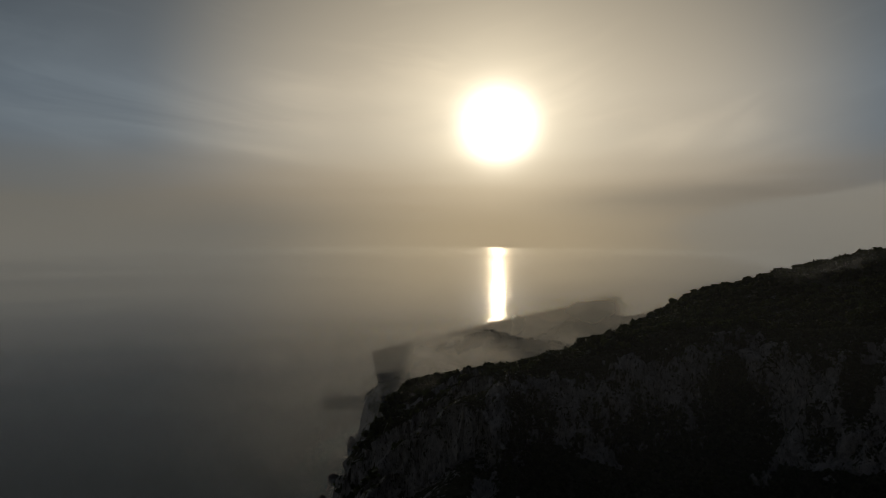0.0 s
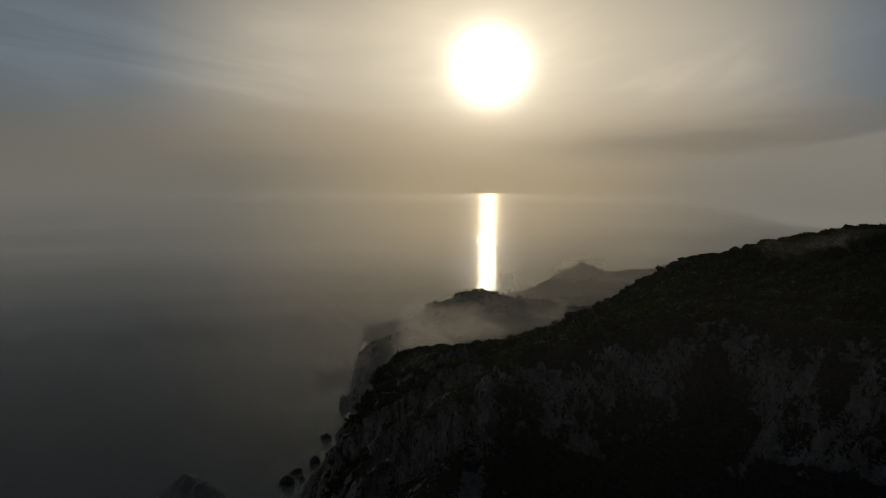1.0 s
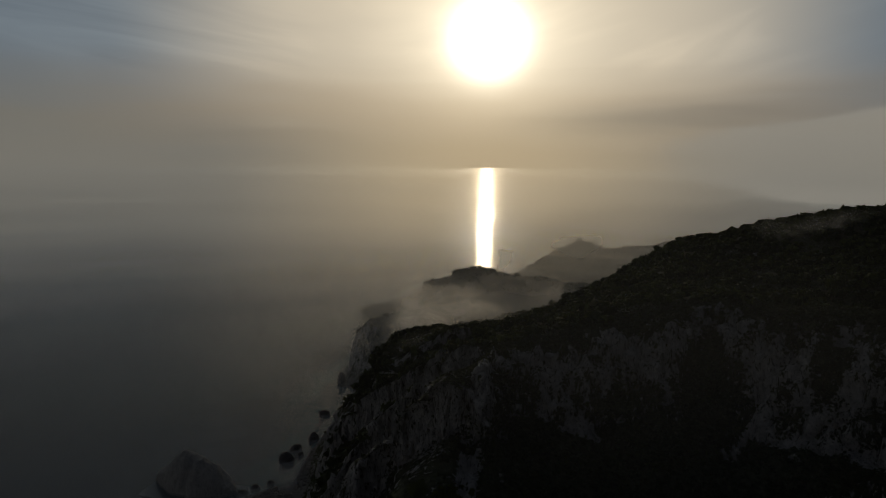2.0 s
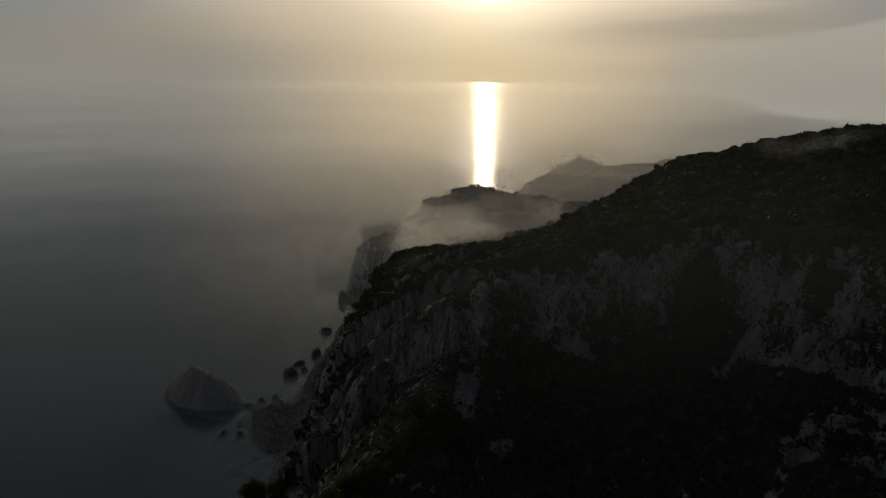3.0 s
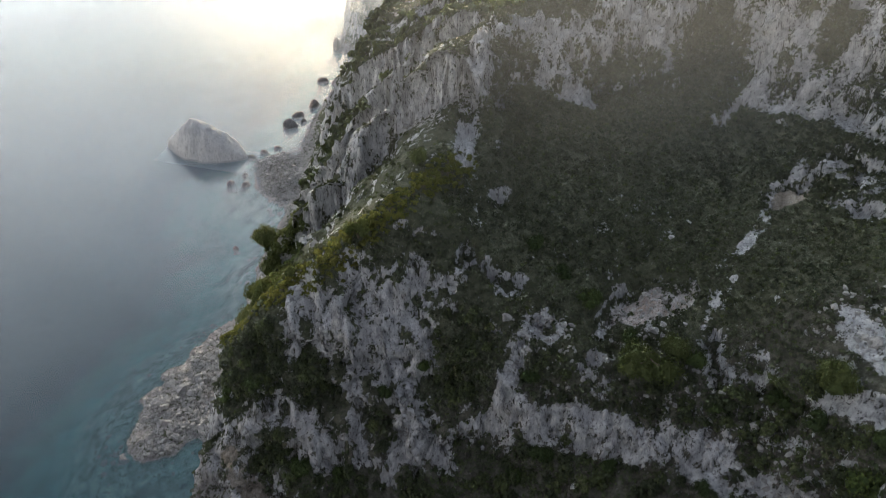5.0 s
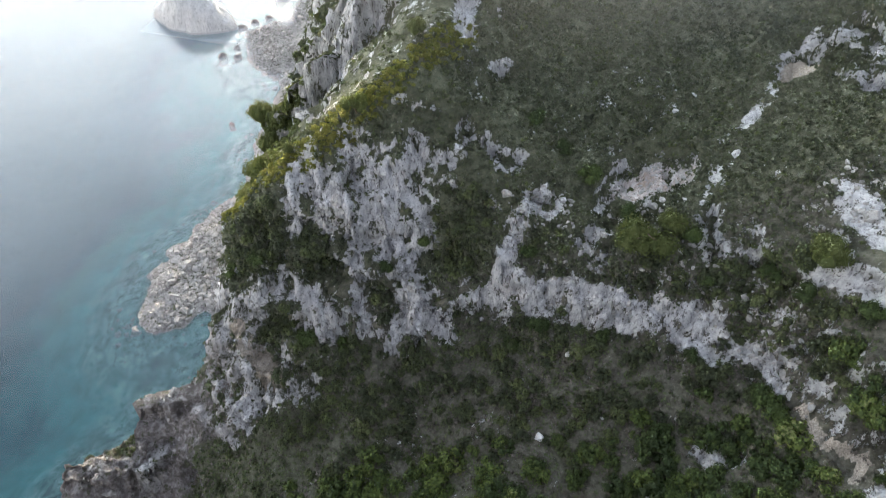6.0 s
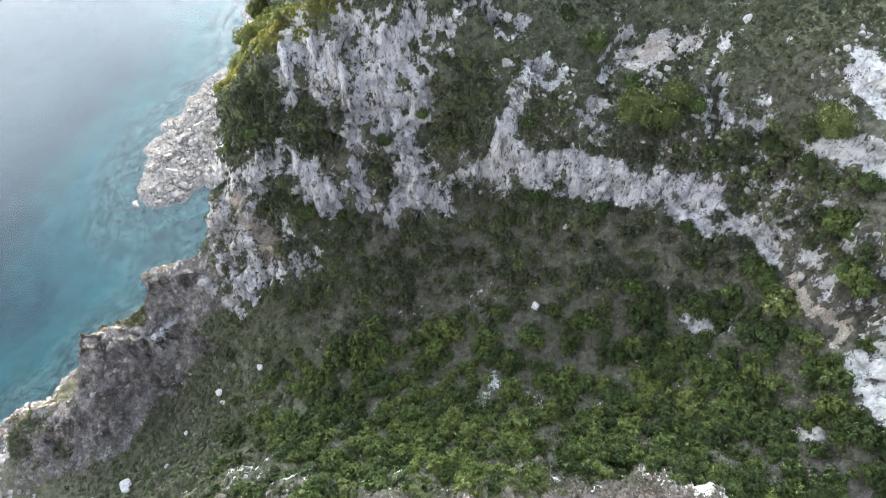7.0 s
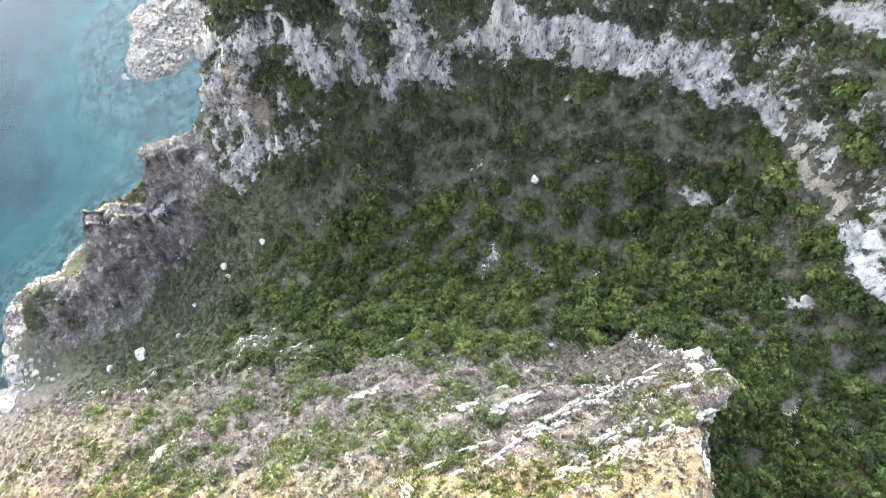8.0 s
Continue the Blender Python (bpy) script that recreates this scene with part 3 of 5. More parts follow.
# outcrops of the slope above
SLOPE_ROCK = [(1.2, (-4.2, 103.9), (-1.5, 100.8)), (1.4, (2.3, 101), (5.8, 106.9)), (1.4, (9.1, 105.7), (12.3, 100.7), (15.7, 102.6)), (1.6, (10.5, 85.5), (12.3, 81.3)), (1.6, (13.8, 85.5), (17.7, 80.6)),
              (2.0, (20.1, 97), (15.4, 91.8), (12, 86.9)), (1.3, (30.8, 94.1), (36.5, 102.5)), (1.8, (27.2, 87.6), (32.5, 90.4)), (1.4, (48.8, 88.1), (49, 81.3)), (1.6, (56.1, 72), (59.5, 68.7)),
              (2.2, (61.1, 72.5), (64.6, 70.7), (67.9, 64.9)), (1.9, (68.7, 83.5), (71.8, 76.5)), (1.5, (67.2, 81.2), (70.2, 72.8)), (1.2, (16.3, 94.9), (21.7, 92.7), (24.1, 96.2)), (2.2, (45.5, 53.2), (49.3, 51.4)),
              (2.0, (63.4, 39.5), (64.5, 33.3), (66, 29)), (1.3, (54.8, 30.3), (58, 29))]
LEDGE_ROCKS = [(1.8, (18, 82.6), (28, 81.4), (38.6, 76.4), (49, 72.5), (51.1, 68.5)), (1.6, (18.2, 80.6), (24.3, 79.4), (33.3, 75.6), (43.6, 71.5), (49.9, 65.7)), (1.5, (51.1, 68.9), (55.5, 64.6), (57.6, 59.5))]
CRAG_ROCKS = [(3.0, (18.6, 166.1), (31.4, 164.8), (39.8, 161.5)), (3.6, (22.3, 158.1), (36.6, 154.2)), (2.6, (46.4, 166), (49.5, 162.2), (57.2, 156.6)), (2.8, (57.1, 164.5), (71.6, 172.2), (75.9, 164.5), (77.4, 152.5)),
              (4.0, (78.5, 157), (86.9, 145.2), (92.3, 137.2)), (3.4, (73.7, 148.2), (85.6, 134.2), (89.6, 122.3)), (2.0, (65.9, 144.6), (72.7, 148.6)), (2.6, (69.5, 117.5), (75.3, 120.2), (81.3, 120.5), (85.5, 111.2)),
              (2.2, (76.3, 121.9), (68.6, 116.6)), (2.4, (78.2, 112.3), (81.2, 105.4)), (2.8, (10.9, 154.7), (7.4, 146.4), (5.6, 127.8))]
# rubble and boulders lying bare: x, y, half widths, turn in degrees
OUTCROPS = [(42, 100, 7, 4, 10), (48, 52, 3.4, 2.4, 20), (31, 86, 4, 2.5, 0)]
CRAG_ROCK = [(66, 38, 4, 4, 0), (32, 160, 6, 4, 0), (84, 136, 5, 4, 0), (92, 146, 6, 5, 0), (-67, 57, 8, 6, 0), (-77, 50, 9, 7, 0), (-88, 44, 8, 5, 0)]
# scrub that has closed over parts of the wall
THICKETS = [(-37, 94, 6.0, 4.6, 0), (-26, 91, 4.0, 2.4, 0), (4, 92.5, 5.5, 5.5, 0), (-19, 78.5, 4, 2.2, 0), (-12, 86, 2.6, 2.2, 0), (-34, 83, 3.4, 2.2, 20), (22, 88.5, 3, 2.4, 0)]
TRACK = [(70, 115.3), (66.7, 113), (61.6, 107.5), (57, 103.6), (53.9, 97.7), (51.3, 92.7), (48.7, 87)]
FOOTPATH = [(59.2, 55.8), (59.8, 52.5), (60.3, 49), (62.5, 47.2), (64.3, 45.2), (63.2, 43.4), (62, 42.5)]


# ribs of bare limestone across the near spur
LEDGES = [[(0.6, 3.6), (5.6, 5.0), (12.1, 10.1), (18.8, 12.9), (27, 16.5)], [(11.8, 3.4), (19.3, 5.6), (24.7, 8.3), (31, 10.3)], [(13.8, 4.5), (17.6, 7.3), (22.1, 8.7)], [(1.3, 6.2), (5.1, 6.8)],
          [(0.8, 15), (5.3, 14.8), (8.4, 15.6)], [(-3, 0.5), (-5, 3), (-1, 5)], [(26, 5.6), (25.8, 2.6)], [(9, 8), (14, 9.3)], [(5, 11), (12, 13.5)], [(18, 14.5), (26, 15)],
          [(20, 10.5), (28, 13.2)], [(-14, 15), (-8, 16)], [(-3, 11), (4, 12.6)]]


def build_ground():
    gx = axis((-5000, -1000, 500), (-1000, -400, 100), (-400, -190, 30), (-190, -112, 4), (-112, 104, 0.62), (104, 180, 1.8), (180, 420, 6), (420, 1000, 60), (1000, 4000, 500))
    gy = axis((-3500, -1000, 500), (-1000, -300, 100), (-300, -60, 12), (-60, -10, 2.5), (-10, 44, 0.8), (44, 112, 0.56), (112, 190, 0.75), (190, 330, 1.6), (330, 620, 3.0), (620, 900, 8), (900, 1500, 60), (1500, 5000, 500))
    xx, yy = np.meshgrid(gx, gy)
    x, y = xx.ravel(), yy.ravel()
    z = landform(x, y)
    nx, ny = len(gx), len(gy)
    flat = np.column_stack([x, y, np.zeros_like(x)])
    inland = (x > 600) & (y < 700)
    out = step(np.hypot(x, y), 1300, 2200)
    z = np.where(inland, z, z * (1 - out) - 45 * out)
    land = step(z, 0.5, 9.0)
    # broad humps, then ribs and gullies
    z = z + land * (fractal(flat, 30, 3, 5) * (2.2 + 3.5 * step(y, 240, 420)) * (1 - 0.8 * step(y, 610, 680)) + fractal(flat, 9, 3, 9) * 1.0)
    # ledges: the beds of the limestone show as steps on steep ground
    gz = np.gradient(z.reshape(ny, nx))
    grade = np.hypot(gz[0] / np.gradient(gy)[:, None], gz[1] / np.gradient(gx)[None, :]).ravel()
    phase = z / 9.5 + fractal(flat, 20, 3, 15) * 0.7 + x * 0.012
    frac = phase - np.floor(phase)
    z = z + land * step(grade, 0.55, 1.1) * 9.5 * 0.22 * (step(frac, 0.25, 0.8) - frac)
    # buttresses of the seaward cliff: sheer towards the gully, falling away behind
    coast = step(-x, -16, 0) * step(y, 122, 136) * step(-y, -240, -212) * land * np.clip(z / 40, 0, 1)
    beat = (y + x * 0.30 + fractal(flat, 45, 2, 73) * 14 + fractal(flat, 9, 2, 75) * 2.0) / 29
    tooth = beat - np.floor(beat)
    z = z + coast * 14.0 * (step(tooth, 0.0, 0.09) * (1 - tooth) - 0.42)
    z = z + step(-z, -0.5, 6) * fractal(flat, 12, 4, 31) * 1.6
    z = z + step(z, -2.5, -0.5) * step(-z, -5, -2) * fractal(flat, 7, 4, 33, 0.65) * 1.3
    for line in RIBS:
        z = z + near_line(flat, line, 2.0) * 1.9
    # the spur ends in three steps: flat-topped fins with sheer faces between them
    rough = fractal(flat, 3.0, 3, 35)
    for edge_x, y0, y1, cap in ((-66.4, 66.5, 82.0, 17.0), (-81.6, 53.2, 76.0, 3.5), (-99.4, 40.0, 60.0, 1.0)):
        m = step(edge_x - x + rough * 0.6, 0.0, 1.3) * step(y + rough, y0, y0 + 1.3) * step(-y, -y1 - 2, -y1)
        z = z * (1 - m) + np.minimum(z, cap + rough) * m
    for line, width in ((FIN_TOPS[0], 3.0), (FIN_TOPS[1], 3.2), (FIN_TOPS[2], 3.4)):
        a, b = np.array(line[0]), np.array(line[1])
        t = np.clip(((flat[:, :2] - a[:2]) @ (b - a)[:2]) / ((b - a)[:2] @ (b - a)[:2]), 0, 1)
        q = a + t[:, None] * (b - a)
        d = np.hypot(x - q[:, 0], y - q[:, 1]) + rough * 0.7
        m = step(-d, -width, -width + 0.7)
        z = z * (1 - m) + np.maximum(z, q[:, 2] + rough * 0.8) * m
    p = np.column_stack([x, y, z])
    g = p.reshape(ny, nx, 3)
    def normals(g):
        n = np.cross(np.gradient(g, axis=1), np.gradient(g, axis=0)).reshape(-1, 3)
        return n / (np.linalg.norm(n, axis=1)[:, None] + 1e-9)
    nrm = normals(g)
    steep = step(1 - nrm[:, 2], 0.25, 0.55)
    rocky = np.maximum(steep, 0)
    for line, w in ((CRAG_EDGE[:9], 12), (LEDGE_TOP, 5), (LEDGE_FOOT[1:7], 4), (SEA_FIN, 6)):
        rocky = np.maximum(rocky, near_line(p, line, w) * 0.85)
    for line in WALL_ROCK + FACE_ROCK + CRAG_ROCKS + SLOPE_ROCK[:9]:
        rocky = np.maximum(rocky, near_line(p, line[1:], line[0] + 1.5) * 0.7)
    for x0, y0, rx, ry, turn in OUTCROPS + CRAG_ROCK:
        rocky = np.maximum(rocky, blob(p, x0, y0, rx, ry, turn) * 0.55)
    ledge = near_line(p, LEDGE_FOOT, 11)
    for line in (SEA_FIN, LOW_FIN, SPUR_END, SPUR_CREST[-3:]):
        ledge = np.maximum(ledge, near_line(p, line, 9))
    warp = np.column_stack([fractal(p, 18, 2, 51), fractal(p, 18, 2, 53), np.zeros(len(p))]) * 3.0
    ribs = -fractal(p + warp, (11.0, 11.0, 80.0), 4, 41, 0.55, ridged=True)
    knobs = fractal(p, (2.4, 2.4, 3.4), 3, 47, 0.55)
    near = np.where((np.abs(x) < 120) & (y > 20) & (y < 330))[0]
    block = np.zeros(len(p))
    big_h, big_j = blocks(p[near] + warp[near], (4.2, 4.2, 13.0), 201)
    small_h, small_j = blocks(p[near] + warp[near] * 0.5, (1.8, 1.8, 4.2), 211)
    block[near] = big_h * 1.3 - big_j * 1.7 + small_h * 0.55 - small_j * 0.5
    flutes = fractal(p + warp * 0.4, (2.3, 2.3, 14.0), 3, 43, 0.55, ridged=True)
    block = block - 0.75 * flutes
    push = step(z, 0.4, 3.5) * (rocky * (block * (1 - 0.35 * ledge) + ribs * 3.8 * (1 - 0.75 * ledge) + knobs * 0.9) + (1 - rocky) * knobs * 0.34)
    p = p + nrm * push[:, None]
    p[:, 2] = np.where(z > 1, np.maximum(p[:, 2], 0.2), p[:, 2])
    nrm = normals(p.reshape(ny, nx, 3))
    # what covers the ground
    patch = fractal(p + warp, (9, 9, 20), 4, 61, 0.6)
    shred = fractal(p + warp * 0.5, (2.6, 2.6, 6.0), 4, 65, 0.6)
    rock = step(1 - nrm[:, 2], 0.25, 0.60) * 0.80 + patch * 0.60 + shred * 0.45
    # scrub has taken most of the wall and the slopes; what the frost keeps bare is named below
    green = step(x, -50, -42) * step(-x, -97, -92) * step(y, 66, 74) * step(-y, -185, -172)
    rock = rock * (1 - 0.10 * green) - 0.02 * green
    rock = rock + 0.30 * step(-x, -8, 2) * step(y, 118, 140) * step(-y, -330, -300) * step(patch, -0.5, 0.1)
    rock = rock * (1 - near_line(p, GULLY_BED, 6))
    spur = step(-y, -30, -20) * step(-x, -31, -27) * step(x, -80, -60)
    rock = rock * (1 - 0.55 * spur) - 0.25 * spur
    rock = rock - 0.16 * step(y, 118, 132) * step(x, 6, 20) * step(-y, -200, -180)
    rock = np.maximum(rock, near_line(p, CRAG_EDGE, 8) * (0.60 + patch * 0.8 + shred * 0.4))
    for line, w in ((SEA_FIN, 12),):
        rock = np.maximum(rock, near_line(p, line, w) * (0.80 + patch * 0.5))
    for line in RIBS:
        rock = np.maximum(rock, near_line(p, line, 2.6) * 0.85)
    for line in LEDGES:
        rock = np.maximum(rock, near_line(p, line, 1.5) * (0.36 + patch * 1.0))
    broken = step(x, 45, 52) * step(-x, -67, -63) * step(y, 38, 44) * step(-y, -80, -75)
    rock = rock + broken * (patch * 0.6 + shred * 0.3 - 0.10)
    rock = rock - 0.16 * step(x, 53, 57) * step(-x, -70, -66) * step(y, 41, 45) * step(-y, -66, -60)
    rock = np.clip(rock, 0, 0.78)
    # the face between the fins and the gully is bare
    d = -side_of(p, WALL_FOOT) + patch * 2.0
    bare_face = step(d, 0.0, 1.5) * step(-d, -24, -15) * step(-x, 26, 34)
    rock = np.maximum(rock, bare_face * np.clip(0.62 + patch * 0.7, 0, 0.78))
    # the foot of the wall and of the ledge is a sharp edge against the scrub
    for line in (LEDGE_FOOT, WALL_FOOT[:6]):
        d = side_of(p, line) * (1 if line is LEDGE_FOOT else -1) + patch * 1.5
        rock = rock * (1 - 0.75 * step(-d, 0.3, 1.6) * step(d, -9, -7))
    d = side_of(p, LEDGE_TOP) + patch * 2.5
    rock = rock * (1 - 0.5 * step(d, 1.5, 4.0) * step(-d, -9, -7) * step(-x, -64, -60))
    shore = np.where(y < 60, step(-z, -2.6, -1.2), step(-z, -5.0, -2.5)) * step(z, -1.5, 0.3)
    rock = rock * (1 - shore) + 0.70 * shore
    grass = step(nrm[:, 2], 0.45, 0.7) * np.maximum(near_line(p, SPUR_CREST[2:9], 2.0) * 0.4, step(-y, -9, -3) * step(-np.abs(x), -120, -70) * (0.62 + 0.7 * patch))
    for line in WALL_ROCK + FACE_ROCK + SLOPE_ROCK:
        rock = np.maximum(rock, near_line(p + warp * 0.3, line[1:], line[0] * 1.35) * np.clip(0.76 + patch * 0.4 + shred * 0.6, 0, 0.95))
    for line in LEDGE_ROCKS:
        rock = np.maximum(rock, near_line(p, line[1:], line[0] * 1.3) * np.clip(0.80 + shred * 0.8 + patch * 0.2, 0, 1))
    for line in CRAG_ROCKS:
        rock = np.maximum(rock, near_line(p + warp * 0.5, line[1:], line[0] * 1.4) * np.clip(0.72 + patch * 0.5 + shred * 0.6, 0, 0.95))
    for x0, y0, rx, ry, turn in THICKETS:
        rock = rock * (1 - 0.85 * blob(p, x0, y0, rx, ry, turn) * np.clip(0.9 + shred * 0.8, 0, 1))
    for x0, y0, rx, ry, turn in OUTCROPS + CRAG_ROCK:
        rock = np.maximum(rock, blob(p, x0, y0, rx, ry, turn) * (0.50 + patch * 0.7 + shred * 0.5))
    alcove = blob(p, 66, 160, 5.5, 5) + blob(p, 69, 166, 2.5, 4) + blob(p, 88, 146, 3.5, 4)
    rock = rock * (1 - np.clip(alcove, 0, 1) * 0.8)
    # fin faces browned and darkened: their shade painted over brownish rock
    brown = step(-x, 41, 50) * step(-y, -90, -76) * step(y, 26, 36)
    for line in FACE_ROCK:
        brown = brown * (1 - 0.75 * near_line(p, line[1:], line[0]))
    red = blob(p, 42, 99, 8.0, 4.4, 8) * np.clip(0.95 + patch * 1.1, 0, 1)
    tan = blob(p, -38, 78.5, 8, 2.6, -40)
    rock = np.maximum(rock, tan * 0.95)
    dust = near_line(p, FOOTPATH, 0.95)
    scar = fractal(p, 3.2, 3, 63, 0.6)
    rock = np.maximum(rock, near_line(p + warp * 0.8, TRACK, 2.3) * np.clip(0.55 + scar * 1.3, 0, 0.9))
    dust = np.maximum(dust * 1.1, blob(p, 72, 117, 4, 3, 40) * (0.5 + patch * 1.2))
    for x0, y0, rx, ry, turn in ((-12.5, 3.5, 3.0, 4.5, 0), (-13, 12, 1.6, 2.0, 0), (-44, 9.5, 4.5, 1.2, 30), (24, 2, 4, 2, 0)):
        dust = np.maximum(dust, blob(p, x0, y0, rx, ry, turn) * (0.45 + patch * 1.3))
    dust = np.maximum(dust, tan * np.clip(0.75 + shred * 0.8, 0, 1))
    rock = np.maximum(rock, red * 0.95) * (1 - dust)
    quads = (np.arange(ny - 1)[:, None] * nx + np.arange(nx - 1)[None, :]).ravel()
    faces = np.column_stack([quads, quads + 1, quads + nx + 1, quads + nx])
    me = mesh_from("ground", p, faces, GROUND, {"rock": np.clip(rock, 0, 1), "grass": np.clip(grass, 0, 1), "red": red, "brown": np.maximum(brown, shore * 0.75), "dust": np.clip(dust, 0, 1)})
    ob = tagged(new("ground", me), "pale limestone sea cliffs, scrubby slopes and sea bed", "ground", kind="structure")
    return p, nrm, faces, np.clip(np.maximum(rock, dust), 0, 1), grass


def mesh_from(name, verts, faces, mat, attrs=None, smooth=True):
    """A mesh from arrays; faces all of one size. attrs: one number for each corner point."""
    me = bpy.data.meshes.new(name)
    k = faces.shape[1]
    me.vertices.add(len(verts))
    me.vertices.foreach_set("co", np.ascontiguousarray(verts, np.float32).ravel())
    me.loops.add(faces.size)
    me.loops.foreach_set("vertex_index", np.ascontiguousarray(faces, np.int32).ravel())
    me.polygons.add(len(faces))
    me.polygons.foreach_set("loop_start", np.arange(0, faces.size, k, dtype=np.int32))
    me.polygons.foreach_set("use_smooth", np.full(len(faces), smooth))
    for key, values in (attrs or {}).items():
        a = me.attributes.new(key, "FLOAT", "POINT")
        a.data.foreach_set("value", np.ascontiguousarray(values, np.float32))
    me.materials.append(mat)
    me.update()
    me.validate()
    return me


LAND, LAND_N, LAND_F, LAND_ROCK, LAND_GRASS = build_ground()


# ---- sea ----
def build_sea():
    rings = [0, 150, 400, 900, 1800, 3200, 4700]
    verts = [(0.0, 0.0, 0.0)]
    n = 96
    for r in rings[1:]:
        verts += [(r * math.cos(2 * math.pi * k / n), r * math.sin(2 * math.pi * k / n), 0.0) for k in range(n)]
    bm = bmesh.new()
    vs = [bm.verts.new(v) for v in verts]
    for k in range(n):
        bm.faces.new((vs[0], vs[1 + k], vs[1 + (k + 1) % n]))
        for r in range(len(rings) - 2):
            a, b = 1 + r * n + k, 1 + r * n + (k + 1) % n
            bm.faces.new((vs[a], vs[a + n], vs[b + n], vs[b]))
    me = bpy.data.meshes.new("sea")
    bm.to_mesh(me)
    bm.free()
    me.materials.append(WATER)
    tagged(new("water", me), "calm blue-green sea with fine ripples, clear over the shallows", "sea", kind="structure")


build_sea()


# ---- plants ----


def part(name, me, parent, label=""):
    ob = new(name, me)
    ob.parent = parent
    return tagged(ob, label)


def leaf_cloud(count, lumps, leaf, flat=0.75, seed=0, spiky=0.5, core=False, ball=(0.32, 0.62), skin=0.75):
    """Leaf blades of a bush of radius 1 that stands on z = 0: an uneven dome of several lumps. Returns blades x 3 x 3."""
    r = np.random.default_rng(seed)
    ang = r.uniform(0, 2 * np.pi, lumps)
    rad = np.sqrt(r.uniform(0.0, 0.5, lumps))
    centre = np.column_stack([rad * np.cos(ang), rad * np.sin(ang), r.uniform(0.2, 0.75, lumps) * flat * (1.15 - rad)])
    size = r.uniform(*ball, lumps)
    which = np.sort(r.choice(lumps, count, p=size ** 2 / np.sum(size ** 2)))
    n = r.normal(size=(count, 3))
    n[:, 2] = np.abs(n[:, 2]) * 1.1 - 0.25
    n /= np.linalg.norm(n, axis=1)[:, None]
    at = centre[which] + n * (size[which] * r.uniform(skin, 1.08, count))[:, None] * np.array([1, 1, flat])
    at[:, 2] = np.maximum(at[:, 2], 0.02)
    face = n + r.normal(size=(count, 3)) * spiky
    face /= np.linalg.norm(face, axis=1)[:, None]
    u = np.cross(face, r.normal(size=(count, 3)))
    u /= np.linalg.norm(u, axis=1)[:, None] + 1e-9
    v = np.cross(face, u)
    s = leaf * r.uniform(0.6, 1.25, count)[:, None]
    blades = np.stack([at - u * s - v * s * 0.5, at + u * s - v * s * 0.5, at + v * s], 1)
    if core:
        # a dense heart in each lump
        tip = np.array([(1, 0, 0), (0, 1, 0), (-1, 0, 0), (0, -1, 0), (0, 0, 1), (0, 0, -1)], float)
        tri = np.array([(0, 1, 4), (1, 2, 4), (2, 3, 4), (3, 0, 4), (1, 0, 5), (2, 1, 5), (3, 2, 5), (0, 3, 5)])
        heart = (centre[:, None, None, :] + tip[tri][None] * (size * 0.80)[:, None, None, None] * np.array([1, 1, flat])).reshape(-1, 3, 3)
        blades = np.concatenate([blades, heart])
    return blades


def scatter(weight, density, seed):
    """Random places on the land: density for each square metre times the weight of each face."""
    r = np.random.default_rng(seed)
    q = LAND[LAND_F]
    area = np.linalg.norm(np.cross(q[:, 2] - q[:, 0], q[:, 3] - q[:, 1]), axis=1) / 2
    n = r.poisson(np.clip(area * density * weight, 0, 40))
    f = np.repeat(np.arange(len(q)), n)
    u, v = r.uniform(size=len(f))[:, None], r.uniform(size=len(f))[:, None]
    k = q[f]
    at = (k[:, 0] * (1 - u) + k[:, 1] * u) * (1 - v) + (k[:, 3] * (1 - u) + k[:, 2] * u) * v
    return at, f


def bush_mesh(name, at, size, tint, kinds, mat, seed, hearts=0):
    """All bushes of one stretch in one mesh: each a turned, scaled copy of one of the leaf clouds."""
    r = np.random.default_rng(seed)
    kind = r.integers(0, len(kinds), len(at))
    verts, tints = [], []
    for k, cloud in enumerate(kinds):
        sel = np.where(kind == k)[0]
        if not len(sel):
            continue
        a = r.uniform(0, 2 * np.pi, len(sel))
        s = size[sel]
        stretch = r.uniform(0.8, 1.25, len(sel))
        c, sn = np.cos(a) * s, np.sin(a) * s
        x = cloud[None, :, :, 0] * c[:, None, None] - cloud[None, :, :, 1] * sn[:, None, None]
        y = cloud[None, :, :, 0] * sn[:, None, None] + cloud[None, :, :, 1] * c[:, None, None]
        z = cloud[None, :, :, 2] * (s * stretch)[:, None, None]
        v = np.stack([x, y, z], -1) + at[sel][:, None, None, :]
        verts.append(v.reshape(-1, 3))
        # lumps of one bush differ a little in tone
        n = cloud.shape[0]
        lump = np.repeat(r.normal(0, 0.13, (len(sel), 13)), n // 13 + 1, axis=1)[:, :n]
        # hearts tinted darker: shade inside the bush painted in
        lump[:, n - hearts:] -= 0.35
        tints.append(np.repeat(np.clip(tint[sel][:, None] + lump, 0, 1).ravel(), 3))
    verts = np.concatenate(verts)
    faces = np.arange(len(verts)).reshape(-1, 3)
    return mesh_from(name, verts, faces, mat, {"tint": np.concatenate(tints)}, smooth=False)


FINE = [leaf_cloud(390, 13, 0.092, 1.0, k, 0.28, True, (0.26, 0.46), 0.88) for k in range(6)]
FLAT = [leaf_cloud(60, 7, 0.18, 0.45, 140 + k, 0.4) for k in range(5)]
MIDDLE = [leaf_cloud(110, 7, 0.20, 0.75, 20 + k, 0.4) for k in range(5)]
SMALL = [leaf_cloud(24, 4, 0.34, 0.8, 60 + k, 0.5) for k in range(4)]
